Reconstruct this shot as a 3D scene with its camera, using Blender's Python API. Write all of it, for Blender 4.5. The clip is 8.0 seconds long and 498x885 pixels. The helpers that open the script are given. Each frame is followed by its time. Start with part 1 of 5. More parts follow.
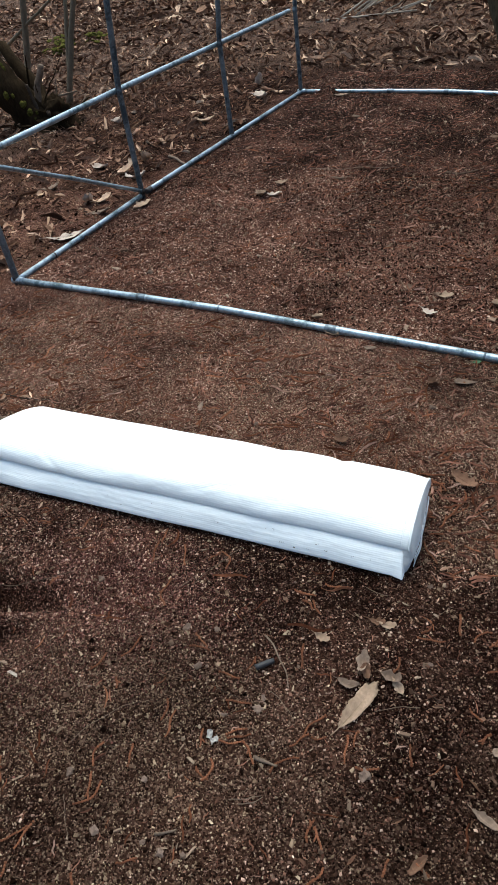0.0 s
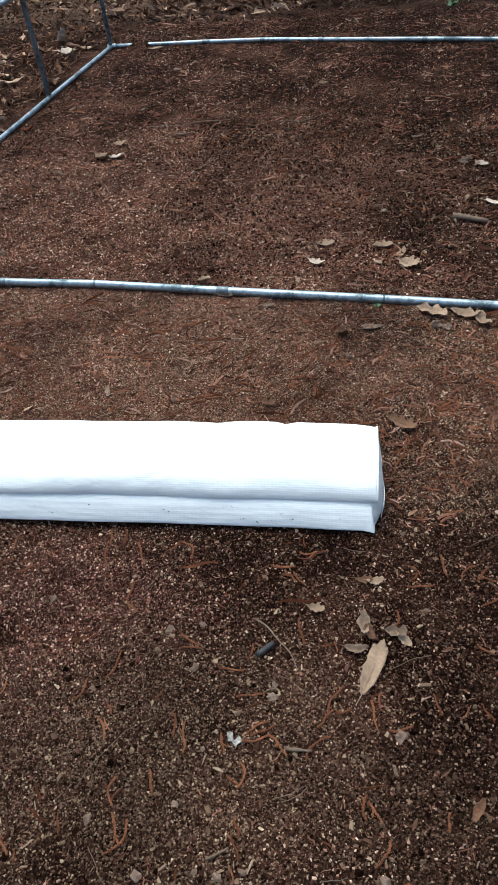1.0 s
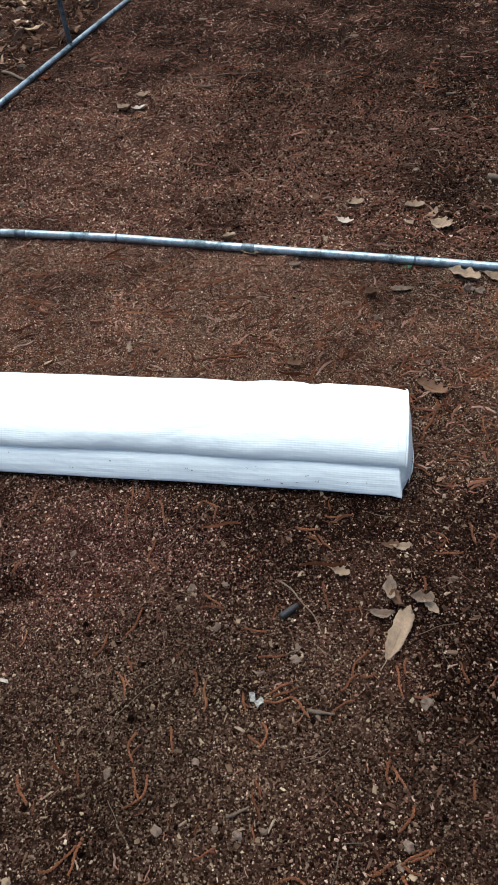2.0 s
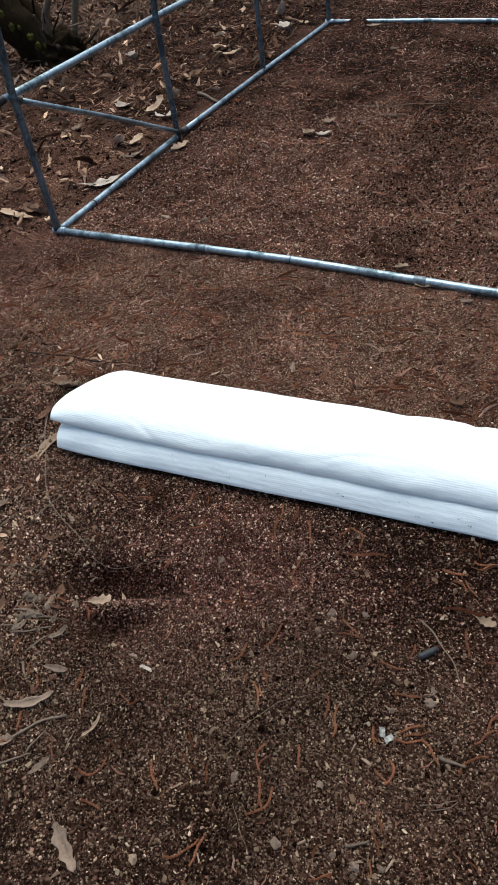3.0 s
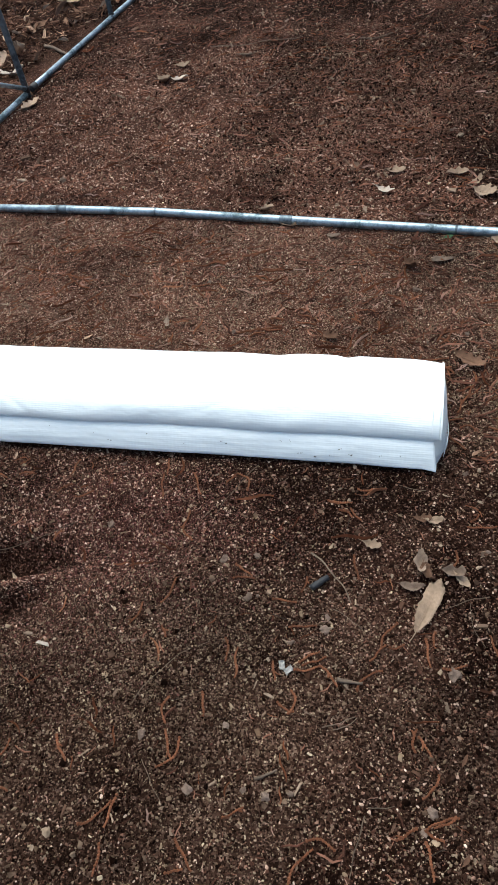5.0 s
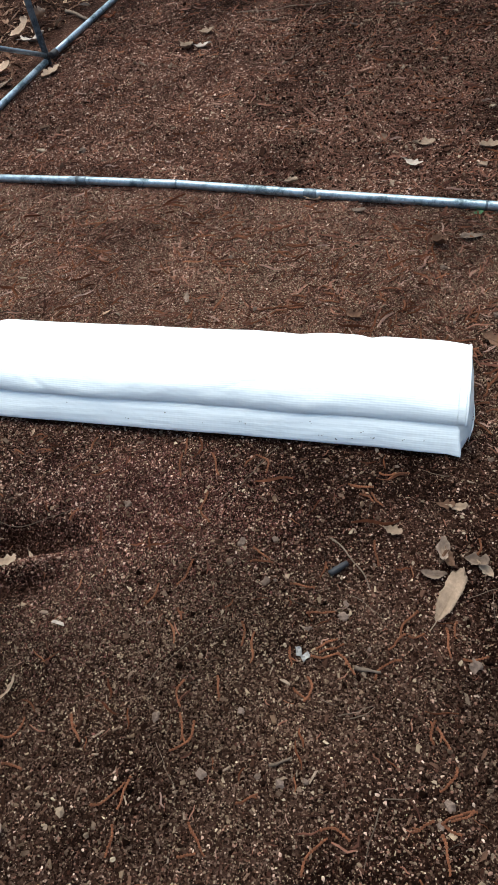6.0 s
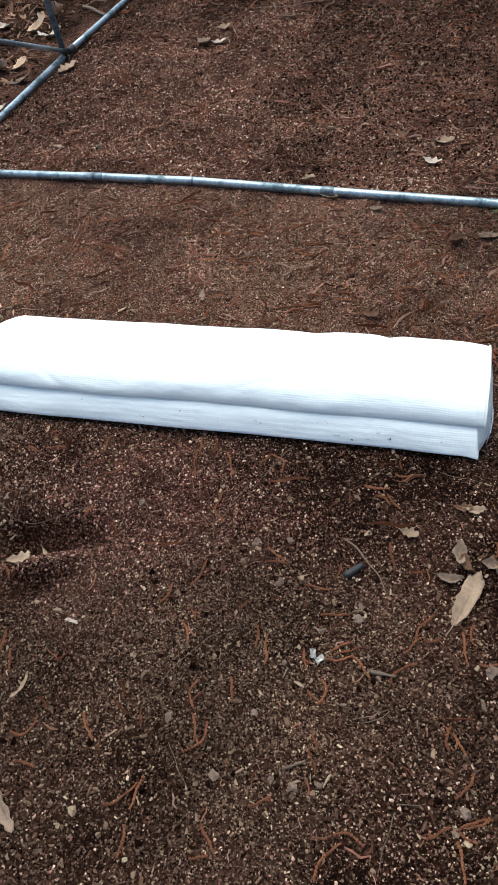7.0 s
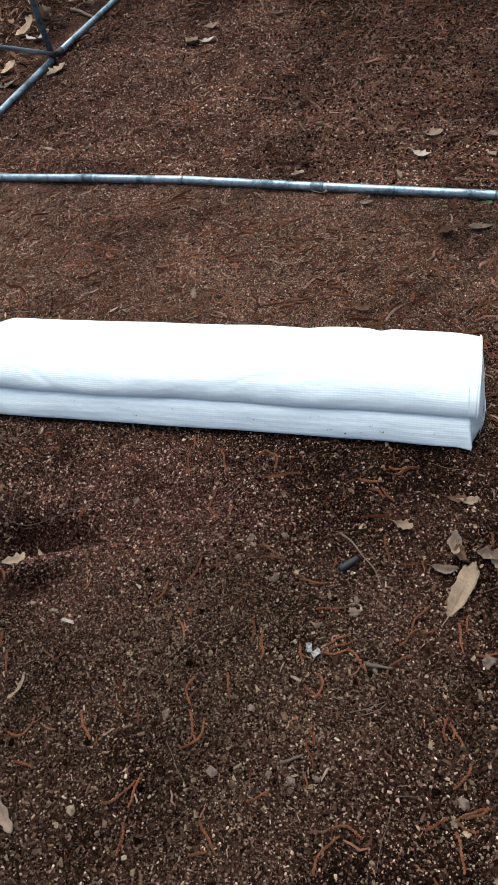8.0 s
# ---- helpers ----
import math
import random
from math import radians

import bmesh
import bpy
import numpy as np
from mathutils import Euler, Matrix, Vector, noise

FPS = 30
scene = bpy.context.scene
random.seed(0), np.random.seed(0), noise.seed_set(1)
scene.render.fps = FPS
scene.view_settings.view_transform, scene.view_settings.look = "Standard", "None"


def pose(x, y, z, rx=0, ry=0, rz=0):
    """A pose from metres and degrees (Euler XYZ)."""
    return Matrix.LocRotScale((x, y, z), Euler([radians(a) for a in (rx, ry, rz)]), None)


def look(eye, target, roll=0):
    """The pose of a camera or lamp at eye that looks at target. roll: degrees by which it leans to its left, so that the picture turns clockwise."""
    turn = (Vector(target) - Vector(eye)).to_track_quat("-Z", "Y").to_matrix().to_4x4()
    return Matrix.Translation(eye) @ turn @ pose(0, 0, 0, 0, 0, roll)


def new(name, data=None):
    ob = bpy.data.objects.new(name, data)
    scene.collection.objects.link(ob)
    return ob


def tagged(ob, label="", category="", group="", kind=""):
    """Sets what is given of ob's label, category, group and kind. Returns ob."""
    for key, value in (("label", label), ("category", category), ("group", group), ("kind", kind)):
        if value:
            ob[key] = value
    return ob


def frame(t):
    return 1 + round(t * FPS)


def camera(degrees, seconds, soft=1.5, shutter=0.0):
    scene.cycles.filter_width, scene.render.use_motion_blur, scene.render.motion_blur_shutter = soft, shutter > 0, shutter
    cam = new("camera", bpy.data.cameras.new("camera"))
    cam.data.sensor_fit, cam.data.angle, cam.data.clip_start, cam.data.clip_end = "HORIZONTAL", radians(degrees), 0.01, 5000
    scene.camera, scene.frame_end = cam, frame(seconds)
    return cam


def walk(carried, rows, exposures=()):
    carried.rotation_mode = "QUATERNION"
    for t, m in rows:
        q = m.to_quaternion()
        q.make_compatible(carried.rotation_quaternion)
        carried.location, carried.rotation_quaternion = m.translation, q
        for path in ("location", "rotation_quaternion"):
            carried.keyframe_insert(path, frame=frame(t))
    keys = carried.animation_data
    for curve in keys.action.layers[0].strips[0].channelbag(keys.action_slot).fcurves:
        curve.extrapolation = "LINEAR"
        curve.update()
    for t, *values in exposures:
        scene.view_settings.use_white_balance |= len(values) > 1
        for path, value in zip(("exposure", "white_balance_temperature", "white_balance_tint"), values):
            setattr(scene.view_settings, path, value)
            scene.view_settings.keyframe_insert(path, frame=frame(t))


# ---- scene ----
cam = camera(39.9, 8.0, 1.1)
PATH = [
    (0, (1.091, 0.797, 1.474), (0.232, 2.093, 0.216), -9.2),
    (0.1, (1.02, 0.804, 1.445), (0.297, 2.173, 0.179), -8.1),
    (0.2, (0.978, 0.808, 1.43), (0.391, 2.265, 0.191), -9.2),
    (0.3, (0.871, 0.775, 1.454), (0.249, 2.239, 0.241), -10.6),
    (0.4, (0.837, 0.77, 1.41), (0.256, 2.151, 0.086), -10.7),
    (0.5, (0.815, 0.767, 1.438), (0.276, 2.136, 0.083), -10.7),
    (0.7, (0.806, 0.791, 1.423), (0.332, 2.172, 0.056), -8.6),
    (1, (0.78, 0.796, 1.432), (0.364, 2.187, 0.056), -7.6),
    (1.2, (0.76, 0.803, 1.408), (0.373, 2.162, -0.007), -7.6),
    (2.3, (0.729, 0.799, 1.387), (0.267, 2.113, -0.048), -7.5),
    (2.5, (0.761, 0.799, 1.411), (0.249, 2.127, 0.007), -10.2),
    (2.6, (0.73, 0.789, 1.42), (0.182, 2.157, 0.068), -8.8),
    (2.7, (0.726, 0.786, 1.439), (0.12, 2.142, 0.099), -8.5),
    (2.8, (0.686, 0.774, 1.439), (0.017, 2.116, 0.116), -8.5),
    (2.9, (0.646, 0.761, 1.439), (-0.068, 2.024, 0.062), -7.4),
    (3, (0.662, 0.762, 1.443), (-0.122, 1.991, 0.075), -9.5),
    (3.1, (0.653, 0.759, 1.435), (-0.128, 2.012, 0.086), -8.0),
    (3.2, (0.65, 0.76, 1.424), (-0.133, 2.008, 0.069), -7.1),
    (3.3, (0.652, 0.766, 1.424), (-0.102, 2.028, 0.064), -5.7),
    (3.5, (0.659, 0.769, 1.441), (-0.033, 2.052, 0.072), -5.4),
    (3.7, (0.682, 0.778, 1.43), (0.051, 2.078, 0.046), -6.2),
    (4, (0.72, 0.774, 1.431), (0.11, 2.087, 0.051), -7.7),
    (4.2, (0.729, 0.772, 1.428), (0.177, 2.097, 0.035), -6.9),
    (5.3, (0.77, 0.807, 1.386), (0.21, 2.009, -0.112), -12.1),
    (5.5, (0.758, 0.81, 1.384), (0.198, 2.005, -0.119), -12.0),
    (6, (0.747, 0.828, 1.378), (0.155, 1.992, -0.137), -12.3),
    (6.5, (0.733, 0.832, 1.372), (0.127, 1.971, -0.156), -12.4),
    (7, (0.732, 0.835, 1.376), (0.112, 1.983, -0.14), -12.7),
    (7.5, (0.741, 0.833, 1.368), (0.114, 1.971, -0.152), -13.8),
    (8, (0.753, 0.835, 1.365), (0.129, 1.982, -0.15), -14.2),
]
walk(cam, [(t, look(eye, target, roll)) for t, eye, target, roll in PATH], [(0.0, 0.68, 5830, -5), (0.1, 0.76, 5830, -5), (0.2, 0.92, 5830, -5), (0.3, 1.04, 5830, -5), (0.4, 0.86, 5830, -5), (0.5, 0.72, 5830, -5), (1.2, 0.72, 5830, -5), (2.3, 0.51, 5830, -5), (2.9, 0.44, 5830, -5), (3.0, 0.45, 5830, -5), (3.1, 0.60, 5830, -5), (3.5, 0.71, 5830, -5), (4.0, 0.70, 5830, -5), (5.5, 0.65, 5830, -5), (6.5, 0.73, 5830, -5), (7.0, 0.67, 5830, -5), (7.5, 0.76, 5830, -5), (8.0, 0.47, 5830, -5)])


# ---- world and sun: bright overcast woodland clearing ----
SUN_DIR = Vector((-0.22, 0.30, 1.0)).normalized()
world = bpy.data.worlds.new("overcast_sky")
scene.world = world
world.use_nodes = True
wn, wl = world.node_tree.nodes, world.node_tree.links
sky = wn.new("ShaderNodeTexSky")
sky.sky_type, sky.sun_disc = "NISHITA", False
sky.sun_elevation = math.asin(SUN_DIR.z)
sky.sun_rotation = math.atan2(SUN_DIR.x, SUN_DIR.y)
sky.air_density, sky.dust_density, sky.ozone_density = 0.8, 8.0, 0.5
wl.new(sky.outputs["Color"], wn["Background"].inputs["Color"])
wn["Background"].inputs["Strength"].default_value = 0.15
sun_data = bpy.data.lights.new("sun", "SUN")
sun_data.energy, sun_data.angle, sun_data.color = 0.3, radians(60), (1.0, 0.97, 0.93)
sun = new("sun", sun_data)
sun.matrix_world = SUN_DIR.to_track_quat("Z", "Y").to_matrix().to_4x4()

# ---- materials ----


def material(name, rough=0.8, metal=0.0):
    mat = bpy.data.materials.new(name)
    mat.use_nodes = True
    nodes, links = mat.node_tree.nodes, mat.node_tree.links
    bsdf = nodes["Principled BSDF"]
    bsdf.inputs["Roughness"].default_value = rough
    bsdf.inputs["Metallic"].default_value = metal
    bsdf.inputs["Specular IOR Level"].default_value = 0.5 if rough < 0.65 else (0.1 if rough < 0.84 else 0.015)
    return mat, nodes, links, bsdf


def ramp(nodes, stops, mode="LINEAR"):
    node = nodes.new("ShaderNodeValToRGB")
    node.color_ramp.interpolation = mode
    el = node.color_ramp.elements
    while len(el) < len(stops):
        el.new(0.5)
    for e, (p, c) in zip(el, stops):
        e.position, e.color = p, (*c, 1.0)
    return node


def noise_tex(nodes, links, coord, scale, detail=4.0, rough=0.6):
    node = nodes.new("ShaderNodeTexNoise")
    node.inputs["Scale"].default_value = scale
    node.inputs["Detail"].default_value = detail
    node.inputs["Roughness"].default_value = rough
    links.new(coord, node.inputs["Vector"])
    return node


def mix_rgb(nodes, links, fac, a, b, mode="MIX"):
    node = nodes.new("ShaderNodeMix")
    node.data_type, node.blend_type = "RGBA", mode
    for value, slot in ((fac, 0), (a, 6), (b, 7)):
        if isinstance(value, (int, float)):
            node.inputs[slot].default_value = value
        elif isinstance(value, tuple):
            node.inputs[slot].default_value = (*value, 1.0)
        else:
            links.new(value, node.inputs[slot])
    return node.outputs[2]


def bump(nodes, links, bsdf, height, strength, distance):
    node = nodes.new("ShaderNodeBump")
    node.inputs["Strength"].default_value = strength
    node.inputs["Distance"].default_value = distance
    links.new(height, node.inputs["Height"])
    links.new(node.outputs["Normal"], bsdf.inputs["Normal"])


def spanned(nodes, links, value, lo, hi, a, b):
    node = nodes.new("ShaderNodeMapRange")
    node.interpolation_type = "SMOOTHSTEP"
    for k, v in enumerate((lo, hi, a, b)):
        node.inputs[k + 1].default_value = v
    links.new(value, node.inputs[0])
    return node.outputs[0]


def sums(nodes, links, op, a, b):
    node = nodes.new("ShaderNodeMath")
    node.operation, node.use_clamp = op, False
    for k, v in enumerate((a, b)):
        if isinstance(v, (int, float)):
            node.inputs[k].default_value = v
        else:
            links.new(v, node.inputs[k])
    return node.outputs[0]


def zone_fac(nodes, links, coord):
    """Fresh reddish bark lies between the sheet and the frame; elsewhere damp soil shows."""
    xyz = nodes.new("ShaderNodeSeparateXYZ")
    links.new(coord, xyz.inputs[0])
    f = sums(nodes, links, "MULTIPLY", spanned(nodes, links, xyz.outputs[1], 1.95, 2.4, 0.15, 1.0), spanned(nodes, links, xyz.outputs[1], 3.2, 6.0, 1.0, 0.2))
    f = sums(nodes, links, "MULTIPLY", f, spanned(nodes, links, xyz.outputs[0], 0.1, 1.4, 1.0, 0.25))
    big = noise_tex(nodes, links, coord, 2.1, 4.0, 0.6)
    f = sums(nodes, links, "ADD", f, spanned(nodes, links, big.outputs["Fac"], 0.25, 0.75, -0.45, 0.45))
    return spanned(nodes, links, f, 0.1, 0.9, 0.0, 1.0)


def make_ground_material():
    mat, n, l, b = material("mulch_soil", 0.92)
    co = n.new("ShaderNodeTexCoord").outputs["Object"]
    grain = n.new("ShaderNodeTexVoronoi")
    grain.inputs["Scale"].default_value = 240
    l.new(co, grain.inputs["Vector"])
    sep = n.new("ShaderNodeSeparateColor")
    l.new(grain.outputs["Color"], sep.inputs["Color"])
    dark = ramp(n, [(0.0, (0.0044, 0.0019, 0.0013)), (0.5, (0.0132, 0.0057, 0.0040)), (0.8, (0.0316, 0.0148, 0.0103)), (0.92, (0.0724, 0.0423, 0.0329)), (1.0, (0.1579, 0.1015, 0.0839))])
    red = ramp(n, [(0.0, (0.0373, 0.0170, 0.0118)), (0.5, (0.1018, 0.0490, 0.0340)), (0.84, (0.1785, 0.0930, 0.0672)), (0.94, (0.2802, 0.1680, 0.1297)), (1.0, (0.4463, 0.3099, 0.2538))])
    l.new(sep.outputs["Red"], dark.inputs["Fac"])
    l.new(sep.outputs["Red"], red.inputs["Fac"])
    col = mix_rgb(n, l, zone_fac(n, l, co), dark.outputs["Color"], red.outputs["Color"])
    dry = ramp(n, [(0.0, (0.0177, 0.0088, 0.0061)), (0.5, (0.0530, 0.0283, 0.0199)), (0.8, (0.1038, 0.0605, 0.0437)), (1.0, (0.2076, 0.1409, 0.1072))])
    l.new(sep.outputs["Red"], dry.inputs["Fac"])
    xyz = n.new("ShaderNodeSeparateXYZ")
    l.new(co, xyz.inputs[0])
    patch = noise_tex(n, l, co, 3.6, 6.0, 0.65)
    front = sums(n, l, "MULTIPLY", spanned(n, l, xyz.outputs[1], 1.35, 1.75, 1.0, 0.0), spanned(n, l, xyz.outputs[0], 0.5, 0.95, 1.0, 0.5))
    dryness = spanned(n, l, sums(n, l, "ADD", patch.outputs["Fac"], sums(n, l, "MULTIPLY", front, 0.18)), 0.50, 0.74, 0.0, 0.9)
    # Keeps dry pale soil out of the damp hollow, painting its shade in colour.
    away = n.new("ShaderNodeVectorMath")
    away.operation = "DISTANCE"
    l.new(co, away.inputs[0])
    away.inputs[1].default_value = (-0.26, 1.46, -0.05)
    hollow_shade = spanned(n, l, sums(n, l, "ADD", away.outputs["Value"], sums(n, l, "MULTIPLY", patch.outputs["Fac"], 0.12)), 0.17, 0.27, 0.0, 1.0)
    dryness = sums(n, l, "MULTIPLY", dryness, hollow_shade)
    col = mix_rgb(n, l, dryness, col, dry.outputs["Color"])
    edge = sums(n, l, "MULTIPLY", patch.outputs["Fac"], 1.2)
    mould = sums(n, l, "MAXIMUM", spanned(n, l, sums(n, l, "ADD", xyz.outputs[1], edge), 7.9, 8.7, 0.0, 1.0), spanned(n, l, sums(n, l, "SUBTRACT", xyz.outputs[0], edge), -4.6, -3.5, 1.0, 0.0))
    mould = sums(n, l, "MULTIPLY", mould, spanned(n, l, xyz.outputs[1], 3.0, 4.5, 0.0, 1.0))
    floor_tone = ramp(n, [(0.0, (0.0311, 0.0175, 0.0127)), (0.5, (0.0883, 0.0530, 0.0395)), (1.0, (0.2076, 0.1419, 0.1090))])
    l.new(sep.outputs["Red"], floor_tone.inputs["Fac"])
    col = mix_rgb(n, l, mould, col, floor_tone.outputs["Color"])
    mid = noise_tex(n, l, co, 2.6, 5.0, 0.62)
    mr = ramp(n, [(0.34, (0.60, 0.585, 0.58)), (0.70, (1.4, 1.38, 1.36))])
    l.new(mid.outputs["Fac"], mr.inputs["Fac"])
    col = mix_rgb(n, l, 1.0, col, mr.outputs["Color"], "MULTIPLY")
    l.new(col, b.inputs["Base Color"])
    fine = noise_tex(n, l, co, 160.0, 4.0, 0.7)
    bump(n, l, b, fine.outputs["Fac"], 1.0, 0.016)
    return mat


def make_bits_material(name, stops, rough=0.85, spread=0.35):
    """Loose bits, each with its own shade."""
    mat, n, l, b = material(name, rough)
    geo = n.new("ShaderNodeNewGeometry")
    r = ramp(n, stops)
    l.new(geo.outputs["Random Per Island"], r.inputs["Fac"])
    co = n.new("ShaderNodeTexCoord").outputs["Object"]
    var = noise_tex(n, l, co, 45.0, 3.0, 0.6)
    vr = ramp(n, [(0.3, (1 - spread,) * 3), (0.7, (1 + spread,) * 3)])
    l.new(var.outputs["Fac"], vr.inputs["Fac"])
    col = mix_rgb(n, l, 1.0, r.outputs["Color"], vr.outputs["Color"], "MULTIPLY")
    damp = noise_tex(n, l, co, 2.6, 5.0, 0.62)
    dr = ramp(n, [(0.34, (0.60, 0.58, 0.58)), (0.52, (1.0, 1.0, 1.0)), (0.70, (1.40, 1.38, 1.36))])
    l.new(damp.outputs["Fac"], dr.inputs["Fac"])
    l.new(mix_rgb(n, l, 1.0, col, dr.outputs["Color"], "MULTIPLY"), b.inputs["Base Color"])
    return mat


def make_plain_material(name, color, rough=0.8, metal=0.0, scale=30.0, spread=0.3, relief=0.0, stretch=(1, 1, 1)):
    """One substance with grain at two sizes and a shade of its own for each object."""
    mat, n, l, b = material(name, rough, metal)
    co = n.new("ShaderNodeTexCoord").outputs["Object"]
    mp = n.new("ShaderNodeMapping")
    mp.inputs["Scale"].default_value = stretch
    l.new(co, mp.inputs["Vector"])
    a = noise_tex(n, l, mp.outputs["Vector"], scale, 5.0, 0.65)
    c = noise_tex(n, l, mp.outputs["Vector"], scale * 7, 3.0, 0.6)
    ar = ramp(n, [(0.3, tuple(v * (1 - spread) for v in color)), (0.7, tuple(v * (1 + spread) for v in color))])
    l.new(a.outputs["Fac"], ar.inputs["Fac"])
    cr = ramp(n, [(0.3, (1 - spread * 0.6,) * 3), (0.7, (1 + spread * 0.6,) * 3)])
    l.new(c.outputs["Fac"], cr.inputs["Fac"])
    col = mix_rgb(n, l, 1.0, ar.outputs["Color"], cr.outputs["Color"], "MULTIPLY")
    info = n.new("ShaderNodeObjectInfo")
    ir = ramp(n, [(0.0, (0.78, 0.76, 0.75)), (1.0, (1.2, 1.2, 1.2))])
    l.new(info.outputs["Random"], ir.inputs["Fac"])
    col = mix_rgb(n, l, 1.0, col, ir.outputs["Color"], "MULTIPLY")
    l.new(col, b.inputs["Base Color"])
    if relief:
        bump(n, l, b, a.outputs["Fac"], 0.7, relief)
    return mat


def make_galvanised(name, light, dark, rough, amount):
    """Zinc-coated tube with weathered and muddy patches."""
    mat, n, l, b = material(name, rough, 0.75)
    co = n.new("ShaderNodeTexCoord").outputs["Object"]
    a = noise_tex(n, l, co, 5.5, 8.0, 0.78)
    r = ramp(n, [(amount - 0.09, light), (amount + 0.02, dark)])
    l.new(a.outputs["Fac"], r.inputs["Fac"])
    sp = noise_tex(n, l, co, 60.0, 4.0, 0.7)
    sr = ramp(n, [(0.35, (0.72, 0.72, 0.72)), (0.65, (1.12, 1.12, 1.12))])
    l.new(sp.outputs["Fac"], sr.inputs["Fac"])
    l.new(mix_rgb(n, l, 1.0, r.outputs["Color"], sr.outputs["Color"], "MULTIPLY"), b.inputs["Base Color"])
    rr = ramp(n, [(amount - 0.05, (rough,) * 3), (amount + 0.04, (min(1, rough + 0.3),) * 3)])
    l.new(a.outputs["Fac"], rr.inputs["Fac"])
    l.new(rr.outputs["Color"], b.inputs["Roughness"])
    bump(n, l, b, sp.outputs["Fac"], 0.25, 0.002)
    return mat


def make_tarp_material():
    """White woven plastic: ribs along the cloth, a finer cross weave, soft creases and faint soiling."""
    mat, n, l, b = material("white_woven_plastic", 0.45)
    b.inputs["Subsurface Weight"].default_value = 0.45
    b.inputs["Subsurface Radius"].default_value = (1.0, 1.0, 1.0)
    b.inputs["Subsurface Scale"].default_value = 0.015
    co = n.new("ShaderNodeTexCoord").outputs["Object"]
    xyz = n.new("ShaderNodeSeparateXYZ")
    l.new(co, xyz.inputs[0])
    arc = n.new("ShaderNodeAttribute")
    arc.attribute_name = "arc"
    sway = noise_tex(n, l, co, 7.0, 2.0, 0.5)

    def rib(value, period, bend):
        phase = sums(n, l, "ADD", sums(n, l, "MULTIPLY", value, 2 * math.pi / period), sums(n, l, "MULTIPLY", sway.outputs["Fac"], bend))
        return sums(n, l, "SINE", phase, 0.0)

    mp = n.new("ShaderNodeMapping")
    mp.inputs["Scale"].default_value = (2.5, 11, 30)
    l.new(co, mp.inputs["Vector"])
    patch = spanned(n, l, noise_tex(n, l, mp.outputs["Vector"], 1.0, 3.0, 0.6).outputs["Fac"], 0.38, 0.66, 0.15, 1.0)
    warp = sums(n, l, "MULTIPLY", rib(arc.outputs["Fac"], 0.0056, 3.0), patch)
    weft = sums(n, l, "MULTIPLY", rib(xyz.outputs[0], 0.0105, 5.0), 0.35)
    weave = sums(n, l, "ADD", warp, sums(n, l, "MULTIPLY", weft, patch))
    stain = noise_tex(n, l, co, 6.0, 4.0, 0.6)
    r = ramp(n, [(0.30, (0.76, 0.815, 0.865)), (0.65, (0.825, 0.875, 0.91))])
    l.new(stain.outputs["Fac"], r.inputs["Fac"])
    tone = spanned(n, l, weave, -1.3, 1.3, 0.972, 1.012)
    l.new(mix_rgb(n, l, 1.0, r.outputs["Color"], tone, "MULTIPLY"), b.inputs["Base Color"])
    bump(n, l, b, weave, 0.15, 0.0006)
    first = b.inputs["Normal"].links[0].from_node
    mp2 = n.new("ShaderNodeMapping")
    mp2.inputs["Scale"].default_value = (7, 13, 16)
    l.new(co, mp2.inputs["Vector"])
    folds = noise_tex(n, l, mp2.outputs["Vector"], 1.0, 3.0, 0.5)
    second = n.new("ShaderNodeBump")
    second.inputs["Strength"].default_value, second.inputs["Distance"].default_value = 0.6, 0.014
    l.new(folds.outputs["Fac"], second.inputs["Height"])
    l.new(second.outputs["Normal"], first.inputs["Normal"])
    return mat


M_GROUND = make_ground_material()
M_CRUMB = make_bits_material("soil_crumbs", [(0.0, (0.0043, 0.0019, 0.0012)), (0.5, (0.0143, 0.0066, 0.0044)), (0.70, (0.0509, 0.0271, 0.0183)), (0.86, (0.1476, 0.0985, 0.0686)), (1.0, (0.3463, 0.2632, 0.1899))])
M_CRUMB_PALE = make_bits_material("pale_crumbs", [(0.0, (0.0795, 0.0497, 0.0328)), (0.4, (0.1732, 0.1194, 0.0796)), (0.8, (0.2955, 0.2207, 0.1494)), (1.0, (0.4484, 0.3531, 0.2476))])
M_CRUMB_RED = make_bits_material("reddish_crumbs", [(0.0, (0.0189, 0.0078, 0.0052)), (0.45, (0.0963, 0.0448, 0.0310)), (0.75, (0.2671, 0.1492, 0.1072)), (0.92, (0.5028, 0.3481, 0.2679)), (1.0, (0.7124, 0.5370, 0.4324))])
M_CHIP = make_bits_material("bark_chips", [(0.0, (0.0184, 0.0090, 0.0061)), (0.35, (0.0509, 0.0247, 0.0165)), (0.65, (0.0967, 0.0524, 0.0357)), (0.88, (0.1680, 0.1157, 0.0830)), (1.0, (0.2750, 0.2128, 0.1590))])
M_FIBRE = make_bits_material("bark_shreds", [(0.0, (0.046, 0.021, 0.0155)), (0.5, (0.150, 0.068, 0.046)), (0.85, (0.250, 0.122, 0.083)), (1.0, (0.36, 0.24, 0.195))])
M_SPRIG_BITS = make_bits_material("dead_cypress_bits", [(0.0, (0.062, 0.022, 0.012)), (0.6, (0.155, 0.060, 0.031)), (1.0, (0.25, 0.112, 0.062))])
M_RED_DUST = make_bits_material("red_bark_dust", [(0.0, (0.0272, 0.0093, 0.0080)), (0.5, (0.0838, 0.0324, 0.0268)), (0.85, (0.1623, 0.0715, 0.0602)), (1.0, (0.3143, 0.1909, 0.1645))])
